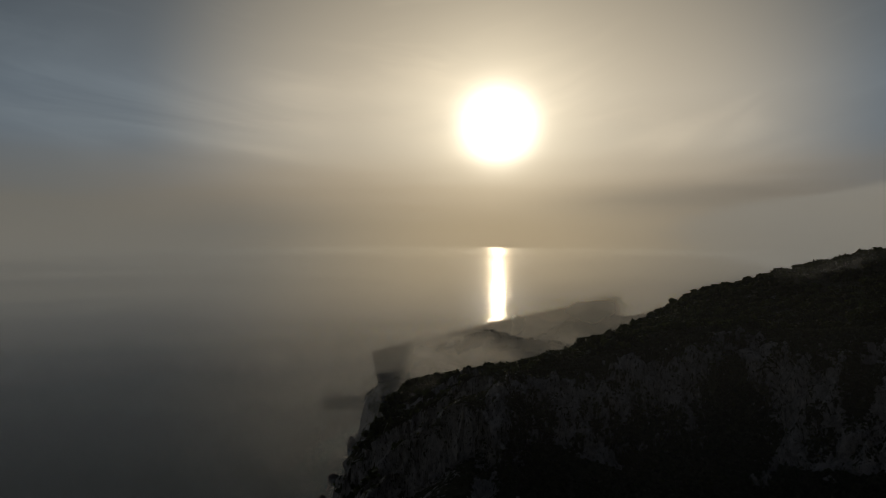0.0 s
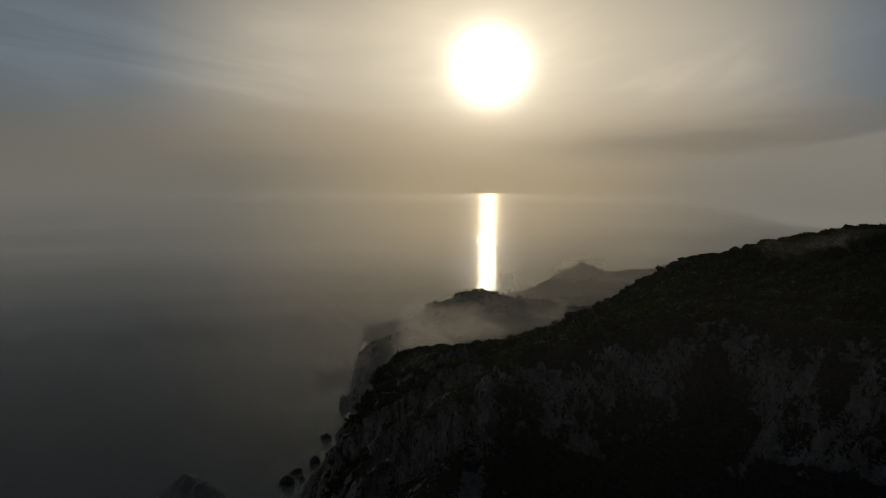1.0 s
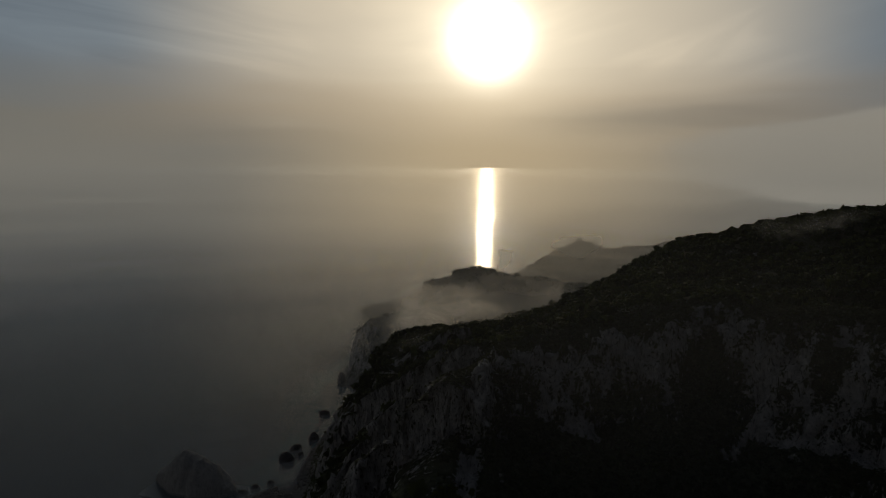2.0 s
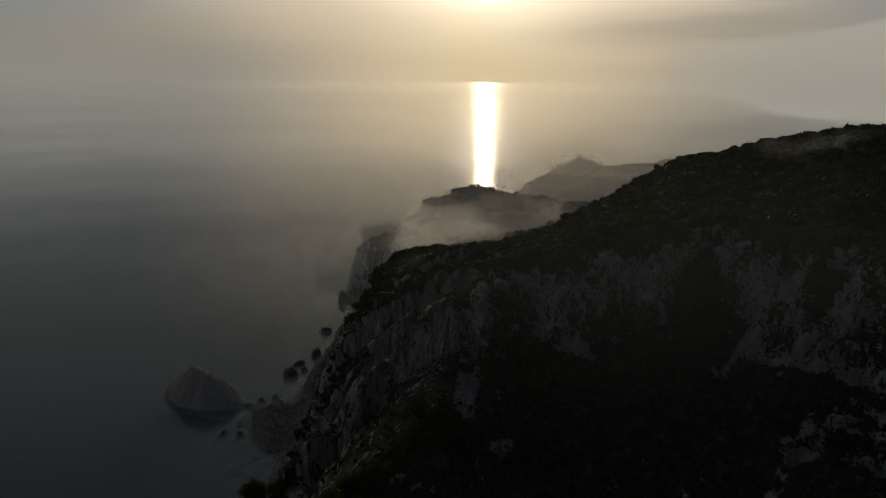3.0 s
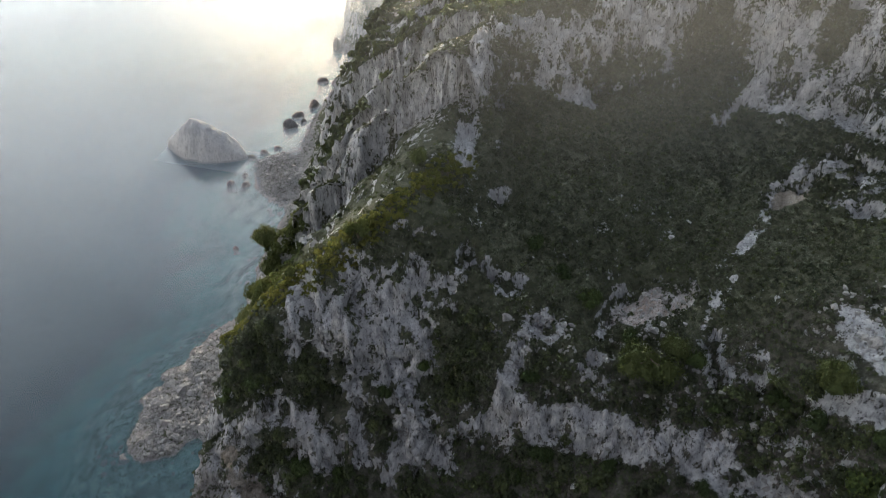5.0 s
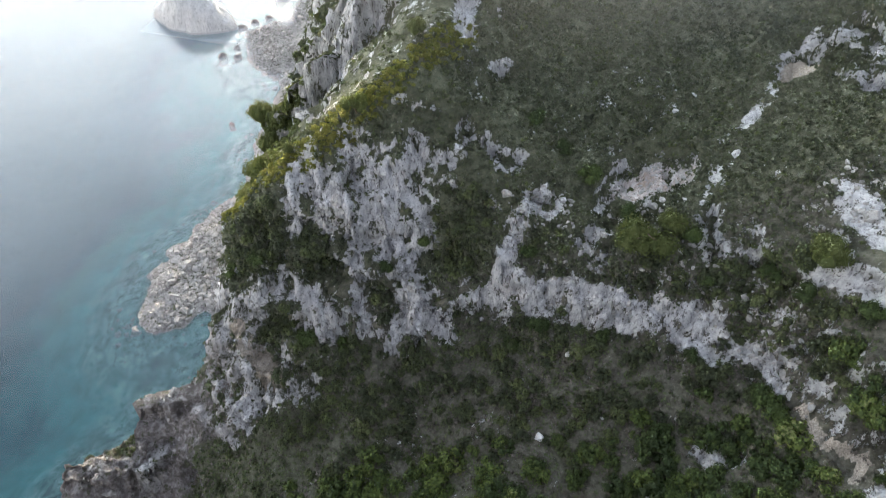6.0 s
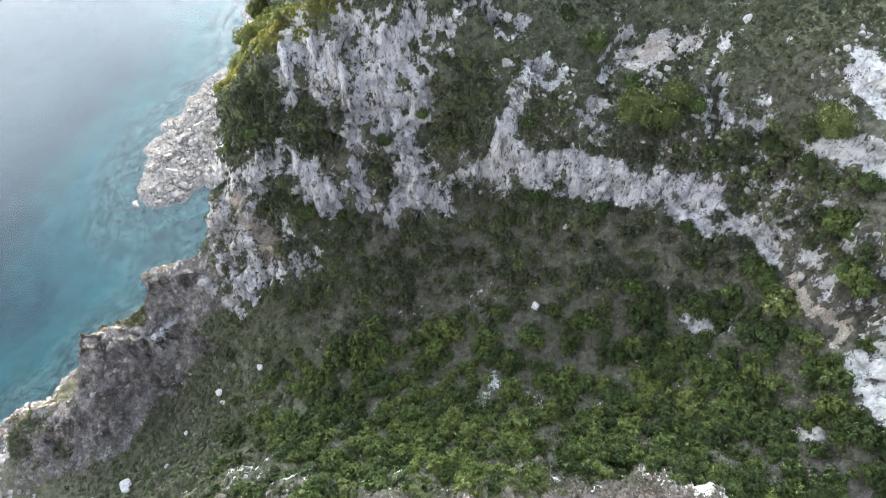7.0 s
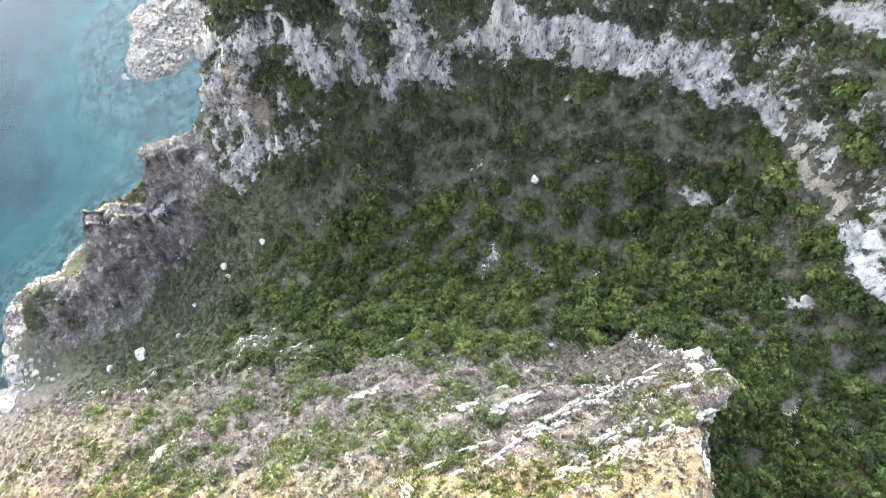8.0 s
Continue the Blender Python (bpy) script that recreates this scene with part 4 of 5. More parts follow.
COARSE = [leaf_cloud(26, 5, 0.46, 0.75, 40 + k, 0.4) for k in range(4)]

mid = LAND[LAND_F].mean(axis=1)
nz = LAND_N[LAND_F[:, 0], 2]
bare = LAND_ROCK[LAND_F].mean(axis=1)
clump = fractal(mid, 14, 4, 71, 0.6)
open_ground = step(0.60 - bare, 0.0, 0.2) * step(mid[:, 2], 4.0, 8.0)


def scrub(name, weight, density, lo, hi, kinds, seed, shift=0.0, label="", mat=SCRUB):
    at, f = scatter(weight, density, seed)
    r = np.random.default_rng(seed + 1)
    size = lo + (hi - lo) * r.beta(1.6, 2.6, len(at))
    tone = fractal(at, 22, 3, 83)
    tint = np.clip(0.42 + shift + tone * 0.4 + r.normal(0, 0.24, len(at)), 0, 1)
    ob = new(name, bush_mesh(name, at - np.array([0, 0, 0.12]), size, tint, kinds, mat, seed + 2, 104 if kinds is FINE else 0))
    return tagged(ob, label, "scrub", kind="stuff")


X, Y, Z = mid.T
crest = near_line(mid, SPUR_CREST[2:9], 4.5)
open_ground = open_ground * (1 - crest) * (1 - near_line(mid, FOOTPATH, 4.0))
gully = step(Y, 20, 30) * step(-Y, -86, -74) * step(X, -108, -98) * step(-X, -130, -95)
gully = gully * step(-Z, -82, -66)
lush = gully * step(X, -52, -18)
deep = lush * step(-Y, -64, -50)
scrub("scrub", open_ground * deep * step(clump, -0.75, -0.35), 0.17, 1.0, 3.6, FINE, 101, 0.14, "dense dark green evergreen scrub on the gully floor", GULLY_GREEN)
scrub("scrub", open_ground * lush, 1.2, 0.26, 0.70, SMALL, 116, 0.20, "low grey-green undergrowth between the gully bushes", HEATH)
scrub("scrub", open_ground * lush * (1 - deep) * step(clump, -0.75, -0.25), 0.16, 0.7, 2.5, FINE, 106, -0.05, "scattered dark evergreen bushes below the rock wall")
scrub("scrub", open_ground * gully * (1 - lush) * step(clump, -0.9, -0.3), 2.2, 0.28, 0.80, SMALL, 111, 0.08, "low grey-olive scrub on the gully side", HEATH)
slope = step(Y, 72, 84) * step(-Y, -186, -176) * np.maximum(step(X, -2, 6), step(-Y, -116, -108) * step(X, -60, -50)) * step(-X, -125, -105) * step(Z, 24, 34)
scrub("scrub", open_ground * slope * step(clump, -0.7, -0.2), 1.25, 0.40, 1.08, SMALL, 121, 0.10, "green scrub between pale limestone crags, haze painted into its leaves", SLOPE_GREEN)
scrub("scrub", crest * step(0.9 - bare, 0, 0.3), 1.5, 0.45, 1.25, MIDDLE, 126, 0.12, "low crest bushes, sunlight painted into their yellow-green leaves", CREST)
thicket = np.zeros(len(X))
for x0, y0, rx, ry, turn in THICKETS:
    thicket = np.maximum(thicket, blob(mid, x0, y0, rx, ry, turn))
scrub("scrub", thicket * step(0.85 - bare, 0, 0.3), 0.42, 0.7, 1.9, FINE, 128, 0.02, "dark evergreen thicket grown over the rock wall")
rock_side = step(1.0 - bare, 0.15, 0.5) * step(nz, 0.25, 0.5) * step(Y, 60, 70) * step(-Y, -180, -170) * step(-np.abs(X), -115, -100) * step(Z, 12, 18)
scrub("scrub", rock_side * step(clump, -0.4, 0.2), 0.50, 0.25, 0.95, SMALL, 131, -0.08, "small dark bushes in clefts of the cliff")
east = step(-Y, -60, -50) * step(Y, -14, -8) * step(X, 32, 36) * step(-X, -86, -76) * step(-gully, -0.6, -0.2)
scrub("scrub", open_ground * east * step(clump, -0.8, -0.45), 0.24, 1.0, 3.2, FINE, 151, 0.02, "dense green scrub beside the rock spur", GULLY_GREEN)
back = step(Y, 172, 184) * step(-Y, -430, -400) * step(X, -60, -45) * step(-X, -230, -200)
scrub("scrub", open_ground * back * step(clump, -0.7, -0.2), 0.11, 1.0, 3.5, COARSE, 161, -0.1, "dark scrub on the slope up to the ridge")
side = step(-X, 22, 30) * step(Y, 96, 112) * step(-Y, -330, -300) * step(Z, 6, 12)
scrub("scrub", side * step(nz, 0.3, 0.6) * step(clump, -0.05, 0.3), 0.12, 0.8, 2.0, COARSE, 171, 0.0, "green bushes on the seaward cliffs")
wooded = step(X, -62, -56) * step(-X, 34, 42) * step(Y, 104, 112) * step(-Y, -172, -162) * step(Z, 14, 24)
scrub("scrub", wooded * step(clump, -0.6, -0.1), 0.30, 0.9, 2.6, MIDDLE, 176, 0.15, "bright green bushes on the cliff behind the crest", PINE)
far = step(X, -44, -24) * step(Y, 380, 430) * step(-Y, -900, -850) * step(Z, 8, 16) * step(-X, -420, -380)
scrub("scrub", far * step(clump, -0.6, 0.0), 0.022, 1.6, 3.6, COARSE, 181, -0.1, "dark scrub on the distant headland")

spur_top = step(-Y, -26, -20) * step(Y, -9, -5) * step(X, -106, -92) * step(-X, -34, -30)
scrub("scrub", spur_top * step(-Y, -19, -9) * step(0.8 - bare, 0, 0.3) * step(fractal(mid, (7.5, 4.2, 12.0), 2, 97, 0.4) + 0.10 * step(X, -4, 6), 0.14, 0.30), 1.7, 0.45, 1.1, FLAT, 186, 0.0, "low green mats of scrub on the dry spur", MAT_GREEN)

# low herbs and dead stalks between the bushes
tufts = [leaf_cloud(11, 3, 0.5, 0.8, 600 + k, 0.8) for k in range(4)]
herb_zone = np.maximum(gully * 0.55, step(-Y, -30, -22) * step(Y, -10, -4) * step(X, -106, -95) * step(-X, -40, -32))
at, _ = scatter(step(0.75 - bare, 0, 0.25) * step(Z, 3, 7) * herb_zone, 1.35, 191)
r = np.random.default_rng(192)
tone = np.clip(0.5 + fractal(at, 9, 3, 95) * 0.7 + r.normal(0, 0.18, len(at)), 0, 1)
ob = new("herbs", bush_mesh("herbs", at, r.uniform(0.2, 0.56, len(at)), tone, tufts, HERB, 193))
tagged(ob, "grey-green herbs and dry stalks over stony soil", "herbs", kind="stuff")


def land_z(x, y):
    """Height of the ground there."""
    k = np.argmin((LAND[:, 0] - x) ** 2 + (LAND[:, 1] - y) ** 2)
    return float(LAND[k, 2])


def tube(points, radii, sides=7):
    """A tapered limb along the points."""
    bm = bmesh.new()
    rings = []
    for k, (p, r) in enumerate(zip(points, radii)):
        p = Vector(p)
        way = (Vector(points[min(k + 1, len(points) - 1)]) - Vector(points[max(k - 1, 0)])).normalized()
        u = way.orthogonal().normalized()
        v = way.cross(u)
        rings.append([bm.verts.new(p + (u * math.cos(2 * math.pi * a / sides) + v * math.sin(2 * math.pi * a / sides)) * r) for a in range(sides)])
    for a, b in zip(rings, rings[1:]):
        for k in range(sides):
            bm.faces.new((a[k], a[(k + 1) % sides], b[(k + 1) % sides], b[k]))
    bm.faces.new(rings[-1])
    me = bpy.data.meshes.new("limb")
    bm.to_mesh(me)
    bm.free()
    me.materials.append(BARK)
    return me


def pine_tree(seed):
    """A pine of crown radius 1: leaning trunk, spreading limbs, crown of needle tufts."""
    r = random.Random(seed)
    tree = new("pine_tree")
    part("trunk", tube([(0, 0, -0.1), (0.05, 0.02, 0.4), (0.02, 0.08, 0.9), (0.08, 0.05, 1.3)], [0.085, 0.065, 0.045, 0.02]), tree, "grey-brown pine trunk")
    for k in range(5):
        a = k * 1.26 + r.uniform(-0.3, 0.3)
        z = 0.45 + 0.14 * k
        l = r.uniform(0.5, 0.75)
        part("limb", tube([(0.03, 0.04, z), (l * 0.5 * math.cos(a), l * 0.5 * math.sin(a), z + 0.12), (l * math.cos(a), l * math.sin(a), z + 0.3)], [0.035, 0.024, 0.008], 5), tree)
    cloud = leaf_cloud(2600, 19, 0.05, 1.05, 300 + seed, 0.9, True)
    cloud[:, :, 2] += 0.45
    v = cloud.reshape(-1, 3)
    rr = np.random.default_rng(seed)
    # needles tinted lighter towards the top: light from above painted in
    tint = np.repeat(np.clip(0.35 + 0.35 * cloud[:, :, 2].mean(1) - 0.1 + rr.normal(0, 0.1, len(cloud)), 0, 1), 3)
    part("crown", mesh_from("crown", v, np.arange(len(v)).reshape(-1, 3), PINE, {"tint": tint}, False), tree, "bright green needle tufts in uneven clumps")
    return tree


def place(ob, x, y, size, turn=0.0, sink=0.0, tall=1.0):
    ob.location = (x, y, land_z(x, y) - sink)
    ob.rotation_euler = (0, 0, turn)
    ob.scale = (size, size, size * tall)
    return ob


def copy_scaled(ob, x, y, size, turn, sink=0.0, z=None, tall=1.0, tilt=0.0):
    c = copy_thing(ob, Matrix.Identity(4))
    c.location = (x, y, (land_z(x, y) if z is None else z) - sink)
    c.rotation_euler = (tilt, 0, turn)
    c.scale = (size, size, size * tall)
    return c


pick = random.Random(5)
PINE_SPOTS = [(37.2, 84.8, 5.2, 0.85), (42.8, 87.2, 2.9, 0.9), (63.2, 73.3, 3.5, 0.95), (-16, 107, 2.4, 1.2), (-4.5, 125, 2.0, 1.2), (-50, 157, 4.0, 1.1), (-53, 152, 4.2, 1.1), (-55.5, 146, 3.8, 1.1), (-57, 141, 3.2, 1.0), (-51, 147, 4.4, 1.2), (-48, 152, 3.8, 1.3), (-53, 141, 4.0, 1.2), (-49, 142, 4.2, 1.3), (-55, 137, 3.4, 1.2), (-51, 136, 3.6, 1.3), (-46, 147, 4.0, 1.2),
              (-47, 163, 3.4, 1.1), (-33, 112, 3.0, 1.0), (-37, 114, 3.6, 1.1), (-41, 114, 3.2, 1.2), (-44, 116, 3.4, 1.2), (-39, 117, 3.8, 1.2), (-46, 113, 2.6, 1.1), (-42, 110, 2.4, 1.0), (-44, 201, 4.6, 1.0), (-41, 207, 3.6, 1.0), (-30, 105, 1.3, 1.0)]
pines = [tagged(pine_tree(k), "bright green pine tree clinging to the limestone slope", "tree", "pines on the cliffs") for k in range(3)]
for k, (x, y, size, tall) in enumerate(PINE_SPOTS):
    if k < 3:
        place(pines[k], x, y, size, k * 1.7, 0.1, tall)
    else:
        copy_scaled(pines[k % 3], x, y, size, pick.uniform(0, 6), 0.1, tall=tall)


def shrub(seed):
    bush = new("shrub")
    for k in range(3):
        a = k * 2.1 + seed
        part("stem", tube([(0, 0, -0.1), (0.12 * math.cos(a), 0.12 * math.sin(a), 0.25), (0.3 * math.cos(a), 0.3 * math.sin(a), 0.5)], [0.05, 0.035, 0.012], 5), bush)
    cloud = leaf_cloud(400, 11, 0.105, 0.80, 500 + seed, 0.4, True, (0.28, 0.5), 0.85)
    v = cloud.reshape(-1, 3)
    rr = np.random.default_rng(seed)
    tint = np.repeat(np.clip(0.45 + 0.06 * seed + rr.normal(0, 0.12, len(cloud)), 0, 1), 3)
    part("foliage", mesh_from("foliage", v, np.arange(len(v)).reshape(-1, 3), SCRUB, {"tint": tint}, False), bush)
    return tagged(bush, "low rounded green shrub on the dry stony spur", "shrub", "shrubs on the spur")


shrubs = [shrub(k) for k in range(5)]
spots = []
while len(spots) < 190:
    x, y = pick.uniform(-70, 32), pick.uniform(-8, 27)
    v = fractal(np.array([[x, y, 0.0]]), 9, 3, 91)[0]
    if v > -0.12 and y > 7 + 0.10 * x - 4 * pick.random() and not (x > -12 and y < 2):
        spots.append((x, y, 0.55 + 1.7 * pick.random() ** 2))
for k, (x, y, size) in enumerate(spots):
    if k < 5:
        place(shrubs[k], x, y, size, pick.uniform(0, 6), 0.08, 0.75)
    else:
        copy_scaled(shrubs[k % 5], x, y, size, pick.uniform(0, 6), 0.08, tall=0.75)



def bush(seed):
    """A tall dense evergreen bush of radius 1."""
    thing = new("bush")
    for k in range(4):
        a = k * 1.6 + seed
        part("stem", tube([(0, 0, -0.2), (0.1 * math.cos(a), 0.1 * math.sin(a), 0.3), (0.34 * math.cos(a), 0.34 * math.sin(a), 0.6)], [0.06, 0.04, 0.015], 5), thing)
    cloud = leaf_cloud(900, 13, 0.075, 1.05, 800 + seed, 0.4, True)
    v = cloud.reshape(-1, 3)
    rr = np.random.default_rng(seed)
    tint = np.repeat(np.clip(0.18 + 0.08 * seed + rr.normal(0, 0.08, len(cloud)), 0, 1), 3)
    part("foliage", mesh_from("foliage", v, np.arange(len(v)).reshape(-1, 3), GULLY_GREEN, {"tint": tint}, False), thing)
    return tagged(thing, "dense dark green evergreen bush beside pale limestone", "bush", "large bushes of the gully")


BUSHES = [(19, 78, 2.4), (31, 75, 2.0), (54.7, 59.7, 2.6), (56, 54, 2.2), (45.5, 68.2, 1.9), (14, 77.5, 2.1), (-28, 80.5, 2.6), (-20.6, 80.6, 2.0), (47, 23, 2.3), (54.7, 21, 2.6), (7, 31, 2.2),
          (-13, 24, 2.0), (83.6, 144.5, 2.4), (17, 88, 2.2), (47.8, 77.8, 1.7), (-3, 92, 1.6), (-11, 89, 1.8), (36, 92, 2.4), (41, 84, 2.2), (46.5, 84.5, 2.3), (61, 70, 2.2), (58, 76, 2.5), (67, 63, 2.3), (30, 101, 2.6),
          (25, 107, 2.2), (20, 113, 2.4), (-37, 90, 2.0), (-43, 92, 2.2)]
bushes = [bush(k) for k in range(4)]
for k, (x, y, size) in enumerate(BUSHES):
    if k < 4:
        place(bushes[k], x, y, size, k * 1.3, 0.2)
    else:
        copy_scaled(bushes[k % 4], x, y, size, pick.uniform(0, 6), 0.2)

# ---- rocks ----
def stone_mesh(seed, points=16, long=1.0, flat=0.7):
    """An angular block: the hull of a few random points."""
    r = random.Random(seed)
    bm = bmesh.new()
    for _ in range(points):
        v = Vector((r.gauss(0, 1), r.gauss(0, 1), r.gauss(0, 1))).normalized() * r.uniform(0.8, 1.05)
        v = Vector([max(-0.72, min(0.72, c)) for c in v])
        bm.verts.new((v.x * long, v.y, v.z * flat))
    res = bmesh.ops.convex_hull(bm, input=bm.verts)
    bmesh.ops.delete(bm, geom=[g for g in res["geom_interior"] if isinstance(g, bmesh.types.BMVert)], context="VERTS")
    me = bpy.data.meshes.new("stone")
    bm.to_mesh(me)
    bm.free()
    me.materials.append(ROCK)
    return me


BLOCKS = [stone_mesh(k) for k in range(6)]
BOULDERS = [(-69.5, 34.6, 2.2), (-76.8, 31.7, 1.2), (-13, 55, 0.9), (10, 54.5, 0.9), (-49, 52, 1.3), (-48, 50, 0.9), (-39, 55, 0.9), (-17, 49, 0.9), (-15.5, 50.5, 0.7), (58, 30, 1.6),
            (18.6, 60.5, 1.5), (24.6, 73, 1.4), (47.6, 52.7, 2.0), (49.5, 53.5, 1.5), (46, 51.5, 1.3), (24, 96, 1.1), (48, 113, 1.0), (52, 116, 0.9), (56, 99, 1.2), (66, 37, 2.6), (64.5, 40, 1.8),
            (-70, 29, 0.8), (-60, 38, 0.8), (-57, 45, 0.7), (-30, 44, 0.5), (-36, 30, 0.6), (30, 62, 0.6), (36, 48, 0.5)]
for k, (x, y, size) in enumerate(BOULDERS):
    b = tagged(new("boulder", BLOCKS[k % 6]), "pale limestone boulder lying among low scrub", "boulder", "boulders in the scrub")
    b.location = (x, y, land_z(x, y) + size * 0.12)
    b.rotation_euler = (pick.uniform(-0.4, 0.4), pick.uniform(-0.4, 0.4), pick.uniform(0, 6))
    b.scale = (size, size * pick.uniform(0.7, 1.0), size * pick.uniform(0.8, 1.1))

def slab_meshes():
    out = [me.copy() for me in BLOCKS]
    for me in out:
        me.materials[0] = LEDGE_ROCK
    return out


SLABS = slab_meshes()


def rock_ledges(line, seed):
    """Broken ribs of bare limestone along a line of the spur, all angular slabs: one thing for each unbroken run."""
    r = random.Random(seed)
    pts = densify(line, 0.33)
    runs, run = [], []
    for k, q in enumerate(pts):
        on = fractal(np.array([[q[0], q[1], seed * 7.0]]), 2.6, 2, 77)[0] > -0.22
        if on:
            run.append(q)
        if (not on or k == len(pts) - 1) and run:
            if len(run) >= 3:
                runs.append(run)
            run = []
    for run in runs:
        way = math.atan2(run[-1][1] - run[0][1], run[-1][0] - run[0][0])
        first = run[len(run) // 2]
        ledge = tagged(new("rock_ledge"), "white weathered limestone ledge breaking through dry grass", "rock", "limestone ledges")
        ledge.location = (first[0], first[1], land_z(first[0], first[1]))
        back = Matrix.Translation(-ledge.location)
        for k, q in enumerate(run):
            n1, n2, n3 = (fractal(np.array([[q[0], q[1], seed * 3.0 + e]]), 2.0, 3, 79)[0] for e in (0.0, 9.0, 19.0))
            fade = min(1.0, 0.5 + 0.25 * min(k, len(run) - 1 - k))
            for row in (-1, 0, 1):
                if row and r.random() > 0.22 + 0.5 * n1:
                    continue
                off = row * r.uniform(0.35, 0.6) + n3 * 0.7
                x, y = q[0] - math.sin(way) * off + r.uniform(-0.1, 0.1), q[1] + math.cos(way) * off + r.uniform(-0.1, 0.1)
                long, deep, tall = fade * r.uniform(0.7, 1.45), fade * r.uniform(0.18, 0.42), fade * (0.26 + 0.24 * n2 + r.uniform(0, 0.14))
                m = Matrix.Translation((x, y, land_z(x, y) + 0.02)) @ Matrix.Rotation(way + r.uniform(-0.18, 0.18), 4, "Z") @ Matrix.Rotation(r.uniform(-0.25, 0.25), 4, "X") @ Matrix.Diagonal((long, deep, max(tall, 0.1), 1))
                slab = part("slab", SLABS[r.randrange(6)], ledge)
                slab.matrix_local = back @ m


for k, line in enumerate(LEDGES):
    rock_ledges(line, k)


def rough_rock(name, rx, ry, h, seed, crest=None, mat=ROCK):
    """A rock that stands in the sea: a ridge of uneven height with steep broken sides."""
    nu, nv = 90, 64
    u, v = np.meshgrid(np.linspace(-1.12, 1.12, nu), np.linspace(-1.12, 1.12, nv))
    u, v = u.ravel(), v.ravel()
    top = np.interp(u, *zip(*(crest or [(-1, 0.25), (-0.6, 0.75), (-0.1, 1.0), (0.5, 0.8), (1, 0.3)])))
    q = np.column_stack([u * rx, v * ry, np.zeros_like(u)])
    lim = np.sqrt(np.clip(1.0 - u ** 2, 0.02, 1)) * (1 + fractal(q, rx * 0.5, 3, seed) * 0.25)
    across = np.clip(1 - (np.abs(v) / lim) ** 1.8, -0.8, 1)
    z = h * top * np.where(across > 0, across ** 0.75, across * 0.8)
    z = z + (fractal(q, rx * 0.35, 4, seed + 3, 0.6, ridged=True) * 0.09 + fractal(q, rx * 0.12, 3, seed + 5) * 0.06) * h
    z = np.where(np.hypot(u, v / np.maximum(lim, 0.1)) > 1.05, -2.0, z)
    q[:, 2] = np.maximum(z, -2.0)
    k = (np.arange(nv - 1)[:, None] * nu + np.arange(nu - 1)[None, :]).ravel()
    return mesh_from(name, q, np.column_stack([k, k + 1, k + nu + 1, k + nu]), mat)


islet = tagged(new("islet", rough_rock("islet", 21.5, 9.5, 17, 11, [(-1, 0.05), (-0.93, 0.26), (-0.66, 0.52), (-0.34, 0.90), (-0.12, 1.0), (0.05, 0.88), (0.22, 0.80), (0.50, 0.64), (0.72, 0.36), (1, 0.05)], ISLET_ROCK)),
               "pale grey limestone islet with a sloping top in calm sea", "islet")
islet.location, islet.rotation_euler = (-113.5, 292, 0), (0, 0, radians(-16))
SEA_ROCKS = [(-69, 378, 3.6, 3.0), (-69, 344, 3.4, 4.2), (-78, 320, 4.6, 4.4), (-76, 332, 4.2, 2.6), (-72, 325, 2.2, 2.0), (-95, 263, 2.0, 1.8), (-81, 214, 1.0, 1.2), (-66.8, 431, 3.6, 8.0),
             (-91, 287, 3.0, 1.4), (-86, 292, 2.4, 1.6), (-80, 296, 2.2, 1.6), (-90, 270, 1.8, 1.4), (-88, 262, 2.4, 1.5)]
rock_meshes = [rough_rock("sea_rock", 1, 0.8, 1.0, 60 + k, None, WET_ROCK) for k in range(3)]
for k, (x, y, size, h) in enumerate(SEA_ROCKS):
    o = tagged(new("sea_rock", rock_meshes[k % 3]), "dark wet rock standing in the sea below the cliffs", "rock", "rocks in the sea")
    o.location, o.rotation_euler, o.scale = (x, y, -0.1), (0, 0, pick.uniform(0, 6)), (size, size, h)


def stones(name, at, size, seed, label, mat):
    """Many loose stones of one stretch of shore in one mesh."""
    r = np.random.default_rng(seed)
    verts, faces, base = [], [], 0
    shapes = []
    for k in range(6):
        me = BLOCKS[k]
        co = np.empty(len(me.vertices) * 3, np.float32)
        me.vertices.foreach_get("co", co)
        me.calc_loop_triangles()
        tri = np.empty(len(me.loop_triangles) * 3, np.int32)
        me.loop_triangles.foreach_get("vertices", tri)
        shapes.append((co.reshape(-1, 3), tri.reshape(-1, 3)))
    for p, s in zip(at, size):
        co, tri = shapes[r.integers(6)]
        m = np.array(Euler((r.uniform(-0.6, 0.6), r.uniform(-0.6, 0.6), r.uniform(0, 6.28))).to_matrix())
        verts.append((co * s * r.uniform(0.7, 1.2, 3)) @ m.T + p)
        faces.append(tri + base)
        base += len(co)
    me = mesh_from(name, np.concatenate(verts), np.concatenate(faces), mat, smooth=False)
    return tagged(new(name, me), label, "stones", kind="stuff")


beach = step(Z, 0.2, 0.8) * np.where(Y < 75, step(-Z, -3.2, -1.8), step(-Z, -7.0, -4.0)) * step(-X, 40, 52) * step(Y, -20, 0) * step(-Y, -330, -300)
at, _ = scatter(beach, 1.3, 201)
stones("beach_stones", at, np.random.default_rng(3).gamma(1.1, 0.30, len(at)) + 0.16, 4, "heap of grey fallen stones along the shore", SHORE_ROCK)
shallow = step(Z, -4.5, -3.0) * step(-Z, 0.0, 0.8) * step(-X, 55, 62) * step(Y, 0, 20) * step(-Y, -310, -290)
at, _ = scatter(shallow * step(clump, -0.2, 0.3), 0.10, 211)
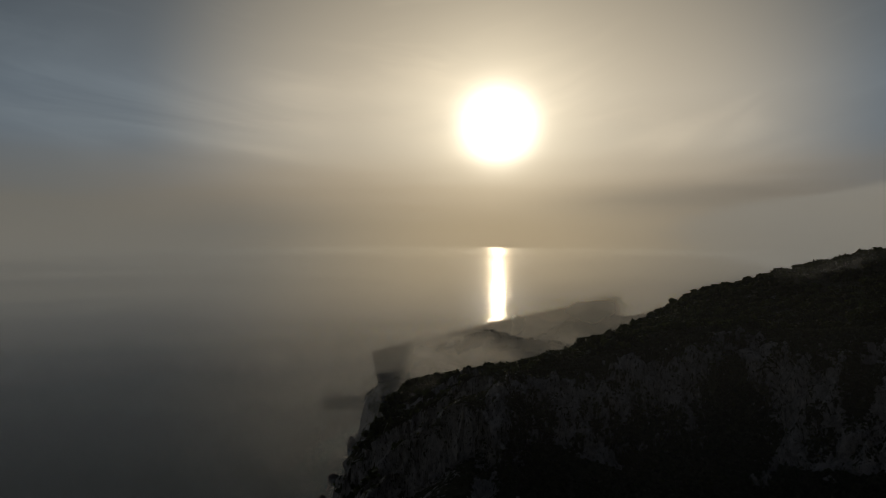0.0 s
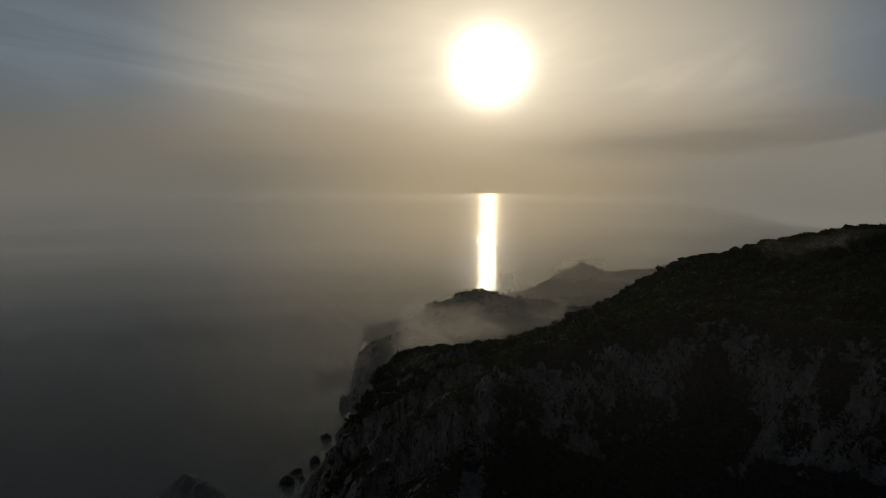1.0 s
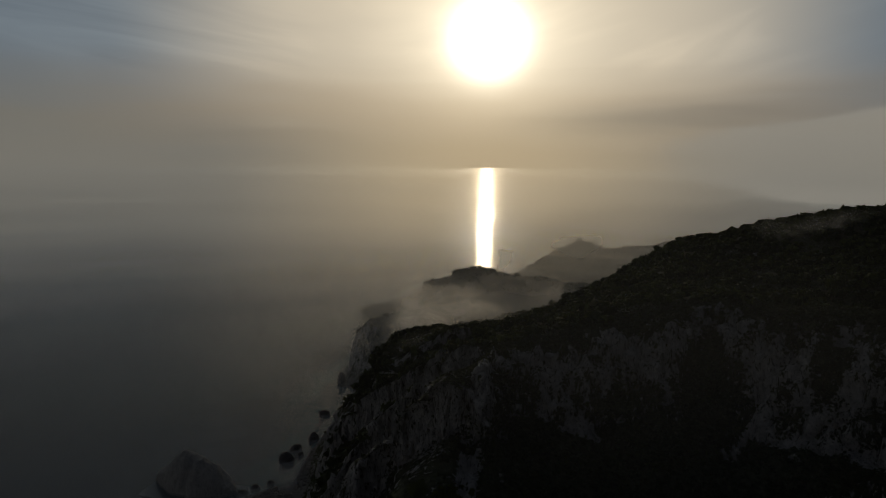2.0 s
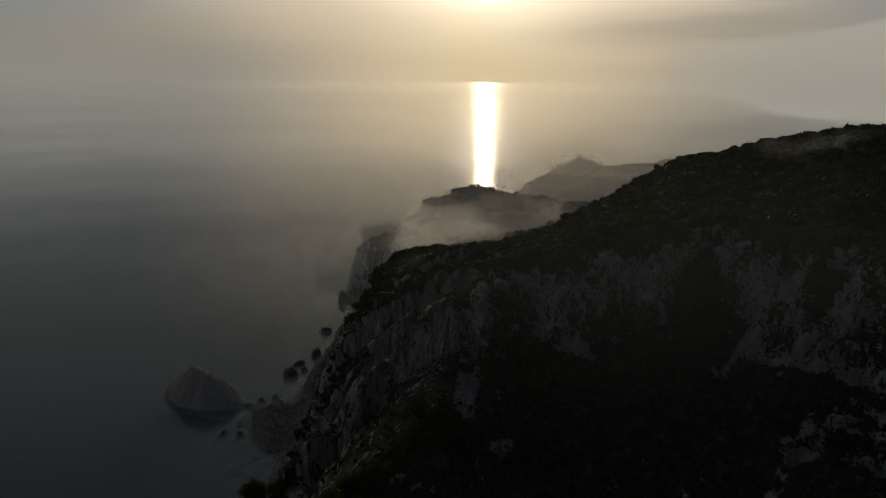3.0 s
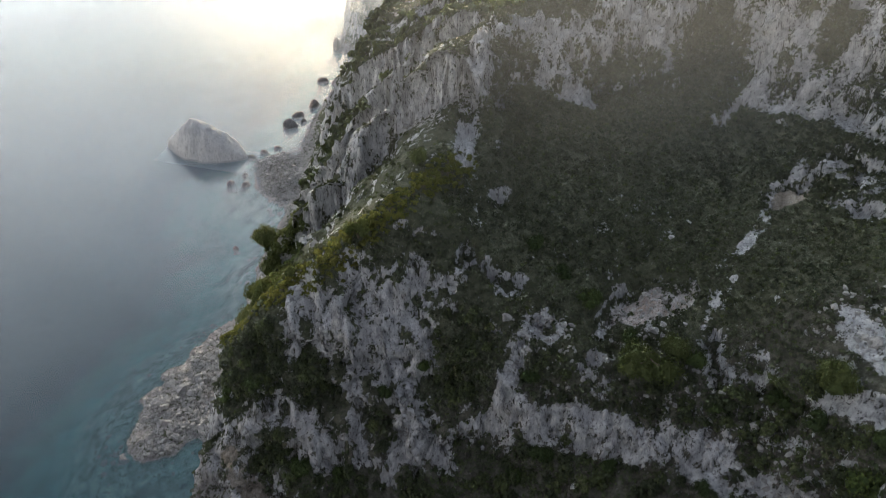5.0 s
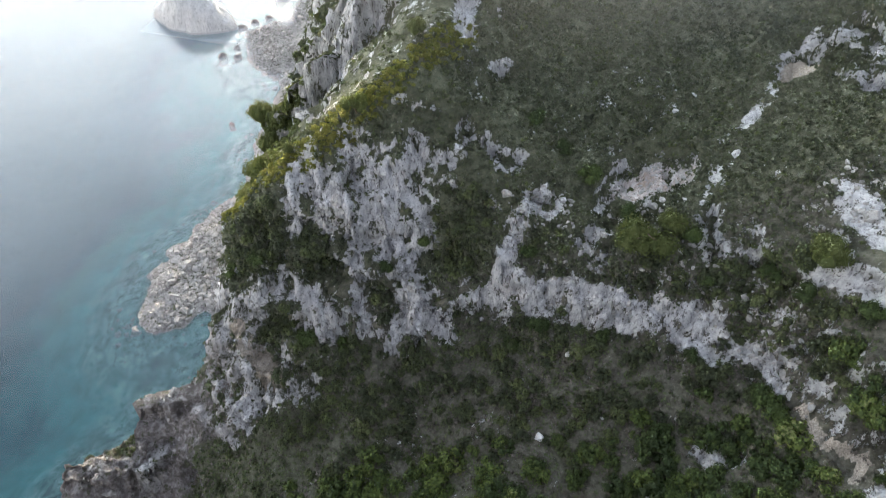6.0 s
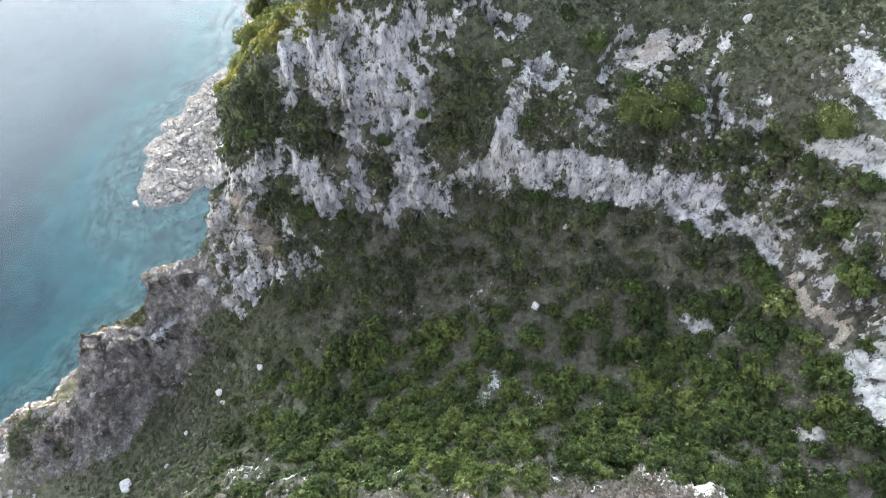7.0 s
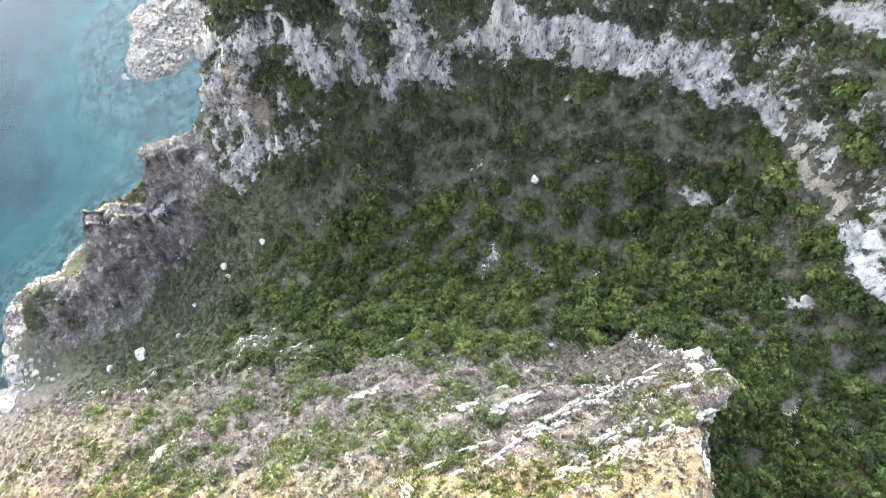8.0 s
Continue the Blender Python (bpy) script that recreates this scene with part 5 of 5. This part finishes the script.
stones("sunken_stones", at, np.random.default_rng(5).gamma(2.0, 0.32, len(at)) + 0.25, 6, "pale stones under clear shallow water", SHORE_ROCK)
talus = step(nz, 0.3, 0.6) * step(bare, 0.35, 0.55) * step(Y, 30, 45) * step(-Y, -185, -170) * step(-np.abs(X), -110, -95) * step(Z, 8, 14)
at, _ = scatter(talus, 0.07, 221)
stones("loose_stones", at, np.random.default_rng(8).gamma(2.0, 0.16, len(at)) + 0.12, 9, "small loose limestone blocks on ledges and rubble", LEDGE_ROCK)

rubble = np.zeros(len(X))
for x0, y0, rx, ry in ((19, 93, 7, 5), (27, 88, 8, 4), (45, 82, 7, 3), (52, 74, 7, 4), (42, 100, 7, 4), (57, 66, 4, 6), (-18, 82, 8, 5), (-10, 84, 6, 5), (70, 82, 7, 6), (40, 92, 5, 3)):
    rubble = np.maximum(rubble, blob(mid, x0, y0, rx, ry))
at, _ = scatter(rubble * step(clump, -0.5, 0.1), 0.75, 225)
stones("rubble", at, np.random.default_rng(14).gamma(1.5, 0.20, len(at)) + 0.14, 15, "pale limestone rubble strewn over the slope", LEDGE_ROCK)

# ---- dry grass ----
lawn = LAND_GRASS[LAND_F].mean(axis=1) * step(-Y, -125, -115) * step(Y, -12, -8)
at, _ = scatter(lawn * step(0.8 - bare, 0, 0.3), 1.9, 231)
tuft = [leaf_cloud(14, 3, 0.45, 1.2, 700 + k, 0.9) for k in range(4)]
r = np.random.default_rng(12)
ob = new("dry_grass", bush_mesh("dry_grass", at, r.uniform(0.1, 0.28, len(at)), r.uniform(0.1, 0.8, len(at)), tuft, GRASSY, 13))
tagged(ob, "tufts of dry yellow grass on the sunlit spur", "grass", kind="stuff")


# ---- mist ----
def fog_bank(name, centre, radii, turn, mat, label, sheets=5, seed=0, lean=0):
    """A bank of mist: a few gently curved sheets through one soft body."""
    r = random.Random(seed)
    n = 13
    verts, faces = [], []
    for k in range(sheets):
        off = -0.6 + 1.2 * k / (sheets - 1) if sheets > 1 else 0.0
        a, b = r.uniform(-0.25, 0.25), r.uniform(-0.25, 0.25)
        base = len(verts)
        for j in range(n):
            for i in range(n):
                x, z = -1 + 2 * i / (n - 1), -1 + 2 * j / (n - 1)
                verts.append((x, off + a * x + b * z + 0.12 * math.sin(3 * x + seed + k), z))
        for j in range(n - 1):
            for i in range(n - 1):
                q = base + j * n + i
                faces.append((q, q + 1, q + n + 1, q + n))
    ob = tagged(new(name, mesh_from(name, np.array(verts), np.array(faces), mat)), label, "mist", kind="stuff")
    ob.location, ob.rotation_euler, ob.scale = centre, (0, radians(lean), radians(turn)), radii
    return ob


WISP = fog_material("drifting_mist", 0.85, 0.48, 0.026, 0.9, 0.8)
THIN = fog_material("thin_mist", 0.8, 0.20, 0.026, 0.8, 0.8)
FAINT = fog_material("faint_mist", 0.8, 0.16, 0.020, 0.8, 0.9)
VEIL = veil_material("far_haze", 0.30, 0.0)
SLOPE_VEIL = veil_material("slope_haze", 0.0022, 0.0)
MIDDLE_VEIL = veil_material("middle_haze", 0.0085, 0.0)


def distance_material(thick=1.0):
    """Haze far out over the sea, painted as emission: pale everywhere, warm under the sun, with no edge above or below.
    """
    m, g = material("haze_glow")
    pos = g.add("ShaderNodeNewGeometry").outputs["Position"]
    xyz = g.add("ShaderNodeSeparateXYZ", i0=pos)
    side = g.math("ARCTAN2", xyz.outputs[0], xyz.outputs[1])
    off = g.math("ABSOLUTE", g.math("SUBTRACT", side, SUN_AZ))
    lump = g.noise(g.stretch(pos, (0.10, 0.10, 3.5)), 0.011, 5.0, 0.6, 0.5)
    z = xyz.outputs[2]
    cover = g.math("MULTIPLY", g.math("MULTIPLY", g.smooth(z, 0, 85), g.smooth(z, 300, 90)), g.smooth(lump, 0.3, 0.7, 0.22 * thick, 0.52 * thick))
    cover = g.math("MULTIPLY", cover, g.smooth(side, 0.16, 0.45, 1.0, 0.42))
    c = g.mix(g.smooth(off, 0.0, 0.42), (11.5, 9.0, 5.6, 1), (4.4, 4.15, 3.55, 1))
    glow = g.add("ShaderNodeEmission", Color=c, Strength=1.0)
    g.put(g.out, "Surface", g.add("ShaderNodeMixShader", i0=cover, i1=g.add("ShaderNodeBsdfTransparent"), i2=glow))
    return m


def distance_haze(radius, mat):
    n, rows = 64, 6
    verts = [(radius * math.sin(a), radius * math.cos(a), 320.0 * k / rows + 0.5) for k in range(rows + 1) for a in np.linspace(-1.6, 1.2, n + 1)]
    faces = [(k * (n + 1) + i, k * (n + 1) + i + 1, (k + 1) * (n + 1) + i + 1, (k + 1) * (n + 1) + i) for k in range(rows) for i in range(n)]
    tagged(new("backdrop", mesh_from("backdrop", np.array(verts), np.array(faces), mat)), "glowing shell painted as pale haze over the sea horizon", "haze", kind="structure")


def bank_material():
    """Far cloud, part of the distant sky: sunlight through it painted as emission."""
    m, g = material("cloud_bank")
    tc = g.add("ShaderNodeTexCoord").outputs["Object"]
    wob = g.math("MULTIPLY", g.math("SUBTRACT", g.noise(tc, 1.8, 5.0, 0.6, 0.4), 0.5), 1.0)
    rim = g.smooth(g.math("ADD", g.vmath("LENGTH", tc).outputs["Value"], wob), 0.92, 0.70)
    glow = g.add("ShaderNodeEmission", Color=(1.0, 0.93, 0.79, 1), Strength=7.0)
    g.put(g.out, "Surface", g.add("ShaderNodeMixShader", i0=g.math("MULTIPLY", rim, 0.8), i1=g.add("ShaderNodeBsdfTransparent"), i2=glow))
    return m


BANK = bank_material()
fog_bank("mist", (6, 290, 85), (72, 16, 24), 8, WISP, "sunlit wisp of mist drifting over the cliff top", 6, 1, -12)
fog_bank("mist", (-6, 238, 84), (26, 6, 11), 0, THIN, "thin mist before the cliff edge", 3, 12, -10)
fog_bank("mist", (22, 258, 93), (52, 8, 15), 8, THIN, "thin mist spilling over the cliff edge", 4, 8, -12)
fog_bank("mist", (-24, 246, 64), (26, 10, 18), 0, THIN, "thin mist curling down the seaward cliff", 4, 2)
fog_bank("mist", (150, 262, 126), (62, 10, 15), -30, FAINT, "thin mist trailing along the ridge", 5, 3)
fog_bank("mist", (-146, 284, 26), (24, 8, 22), 0, FAINT, "faint puff of mist over the sea", 2, 4)
fog_bank("haze", (40, 412, 38), (250, 10, 74), 0, VEIL, "pale haze before the headland", 3, 5)
fog_bank("haze", (140, 630, 40), (420, 8, 84), 0, VEIL, "pale haze before the far hills", 3, 9)
fog_bank("haze", (75, 205, 125), (130, 14, 40), 0, SLOPE_VEIL, "thin sunlit haze over the upper slope", 5, 10)
fog_bank("haze", (45, 128, 116), (95, 40, 44), 0, MIDDLE_VEIL, "thin haze over the middle slope", 8, 11)
HAZE_GLOW = distance_material()
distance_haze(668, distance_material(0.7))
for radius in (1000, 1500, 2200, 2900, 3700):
    distance_haze(radius, HAZE_GLOW)
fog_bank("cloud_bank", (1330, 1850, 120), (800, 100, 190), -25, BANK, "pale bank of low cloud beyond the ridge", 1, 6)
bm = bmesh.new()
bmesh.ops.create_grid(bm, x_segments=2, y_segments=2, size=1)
me = bpy.data.meshes.new("haze_sheet")
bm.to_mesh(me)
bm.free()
me.materials.append(haze_sheet_material())
o = tagged(new("haze_sheet", me), "flat sheet over the water standing in for distant haze", "mist", kind="stuff")
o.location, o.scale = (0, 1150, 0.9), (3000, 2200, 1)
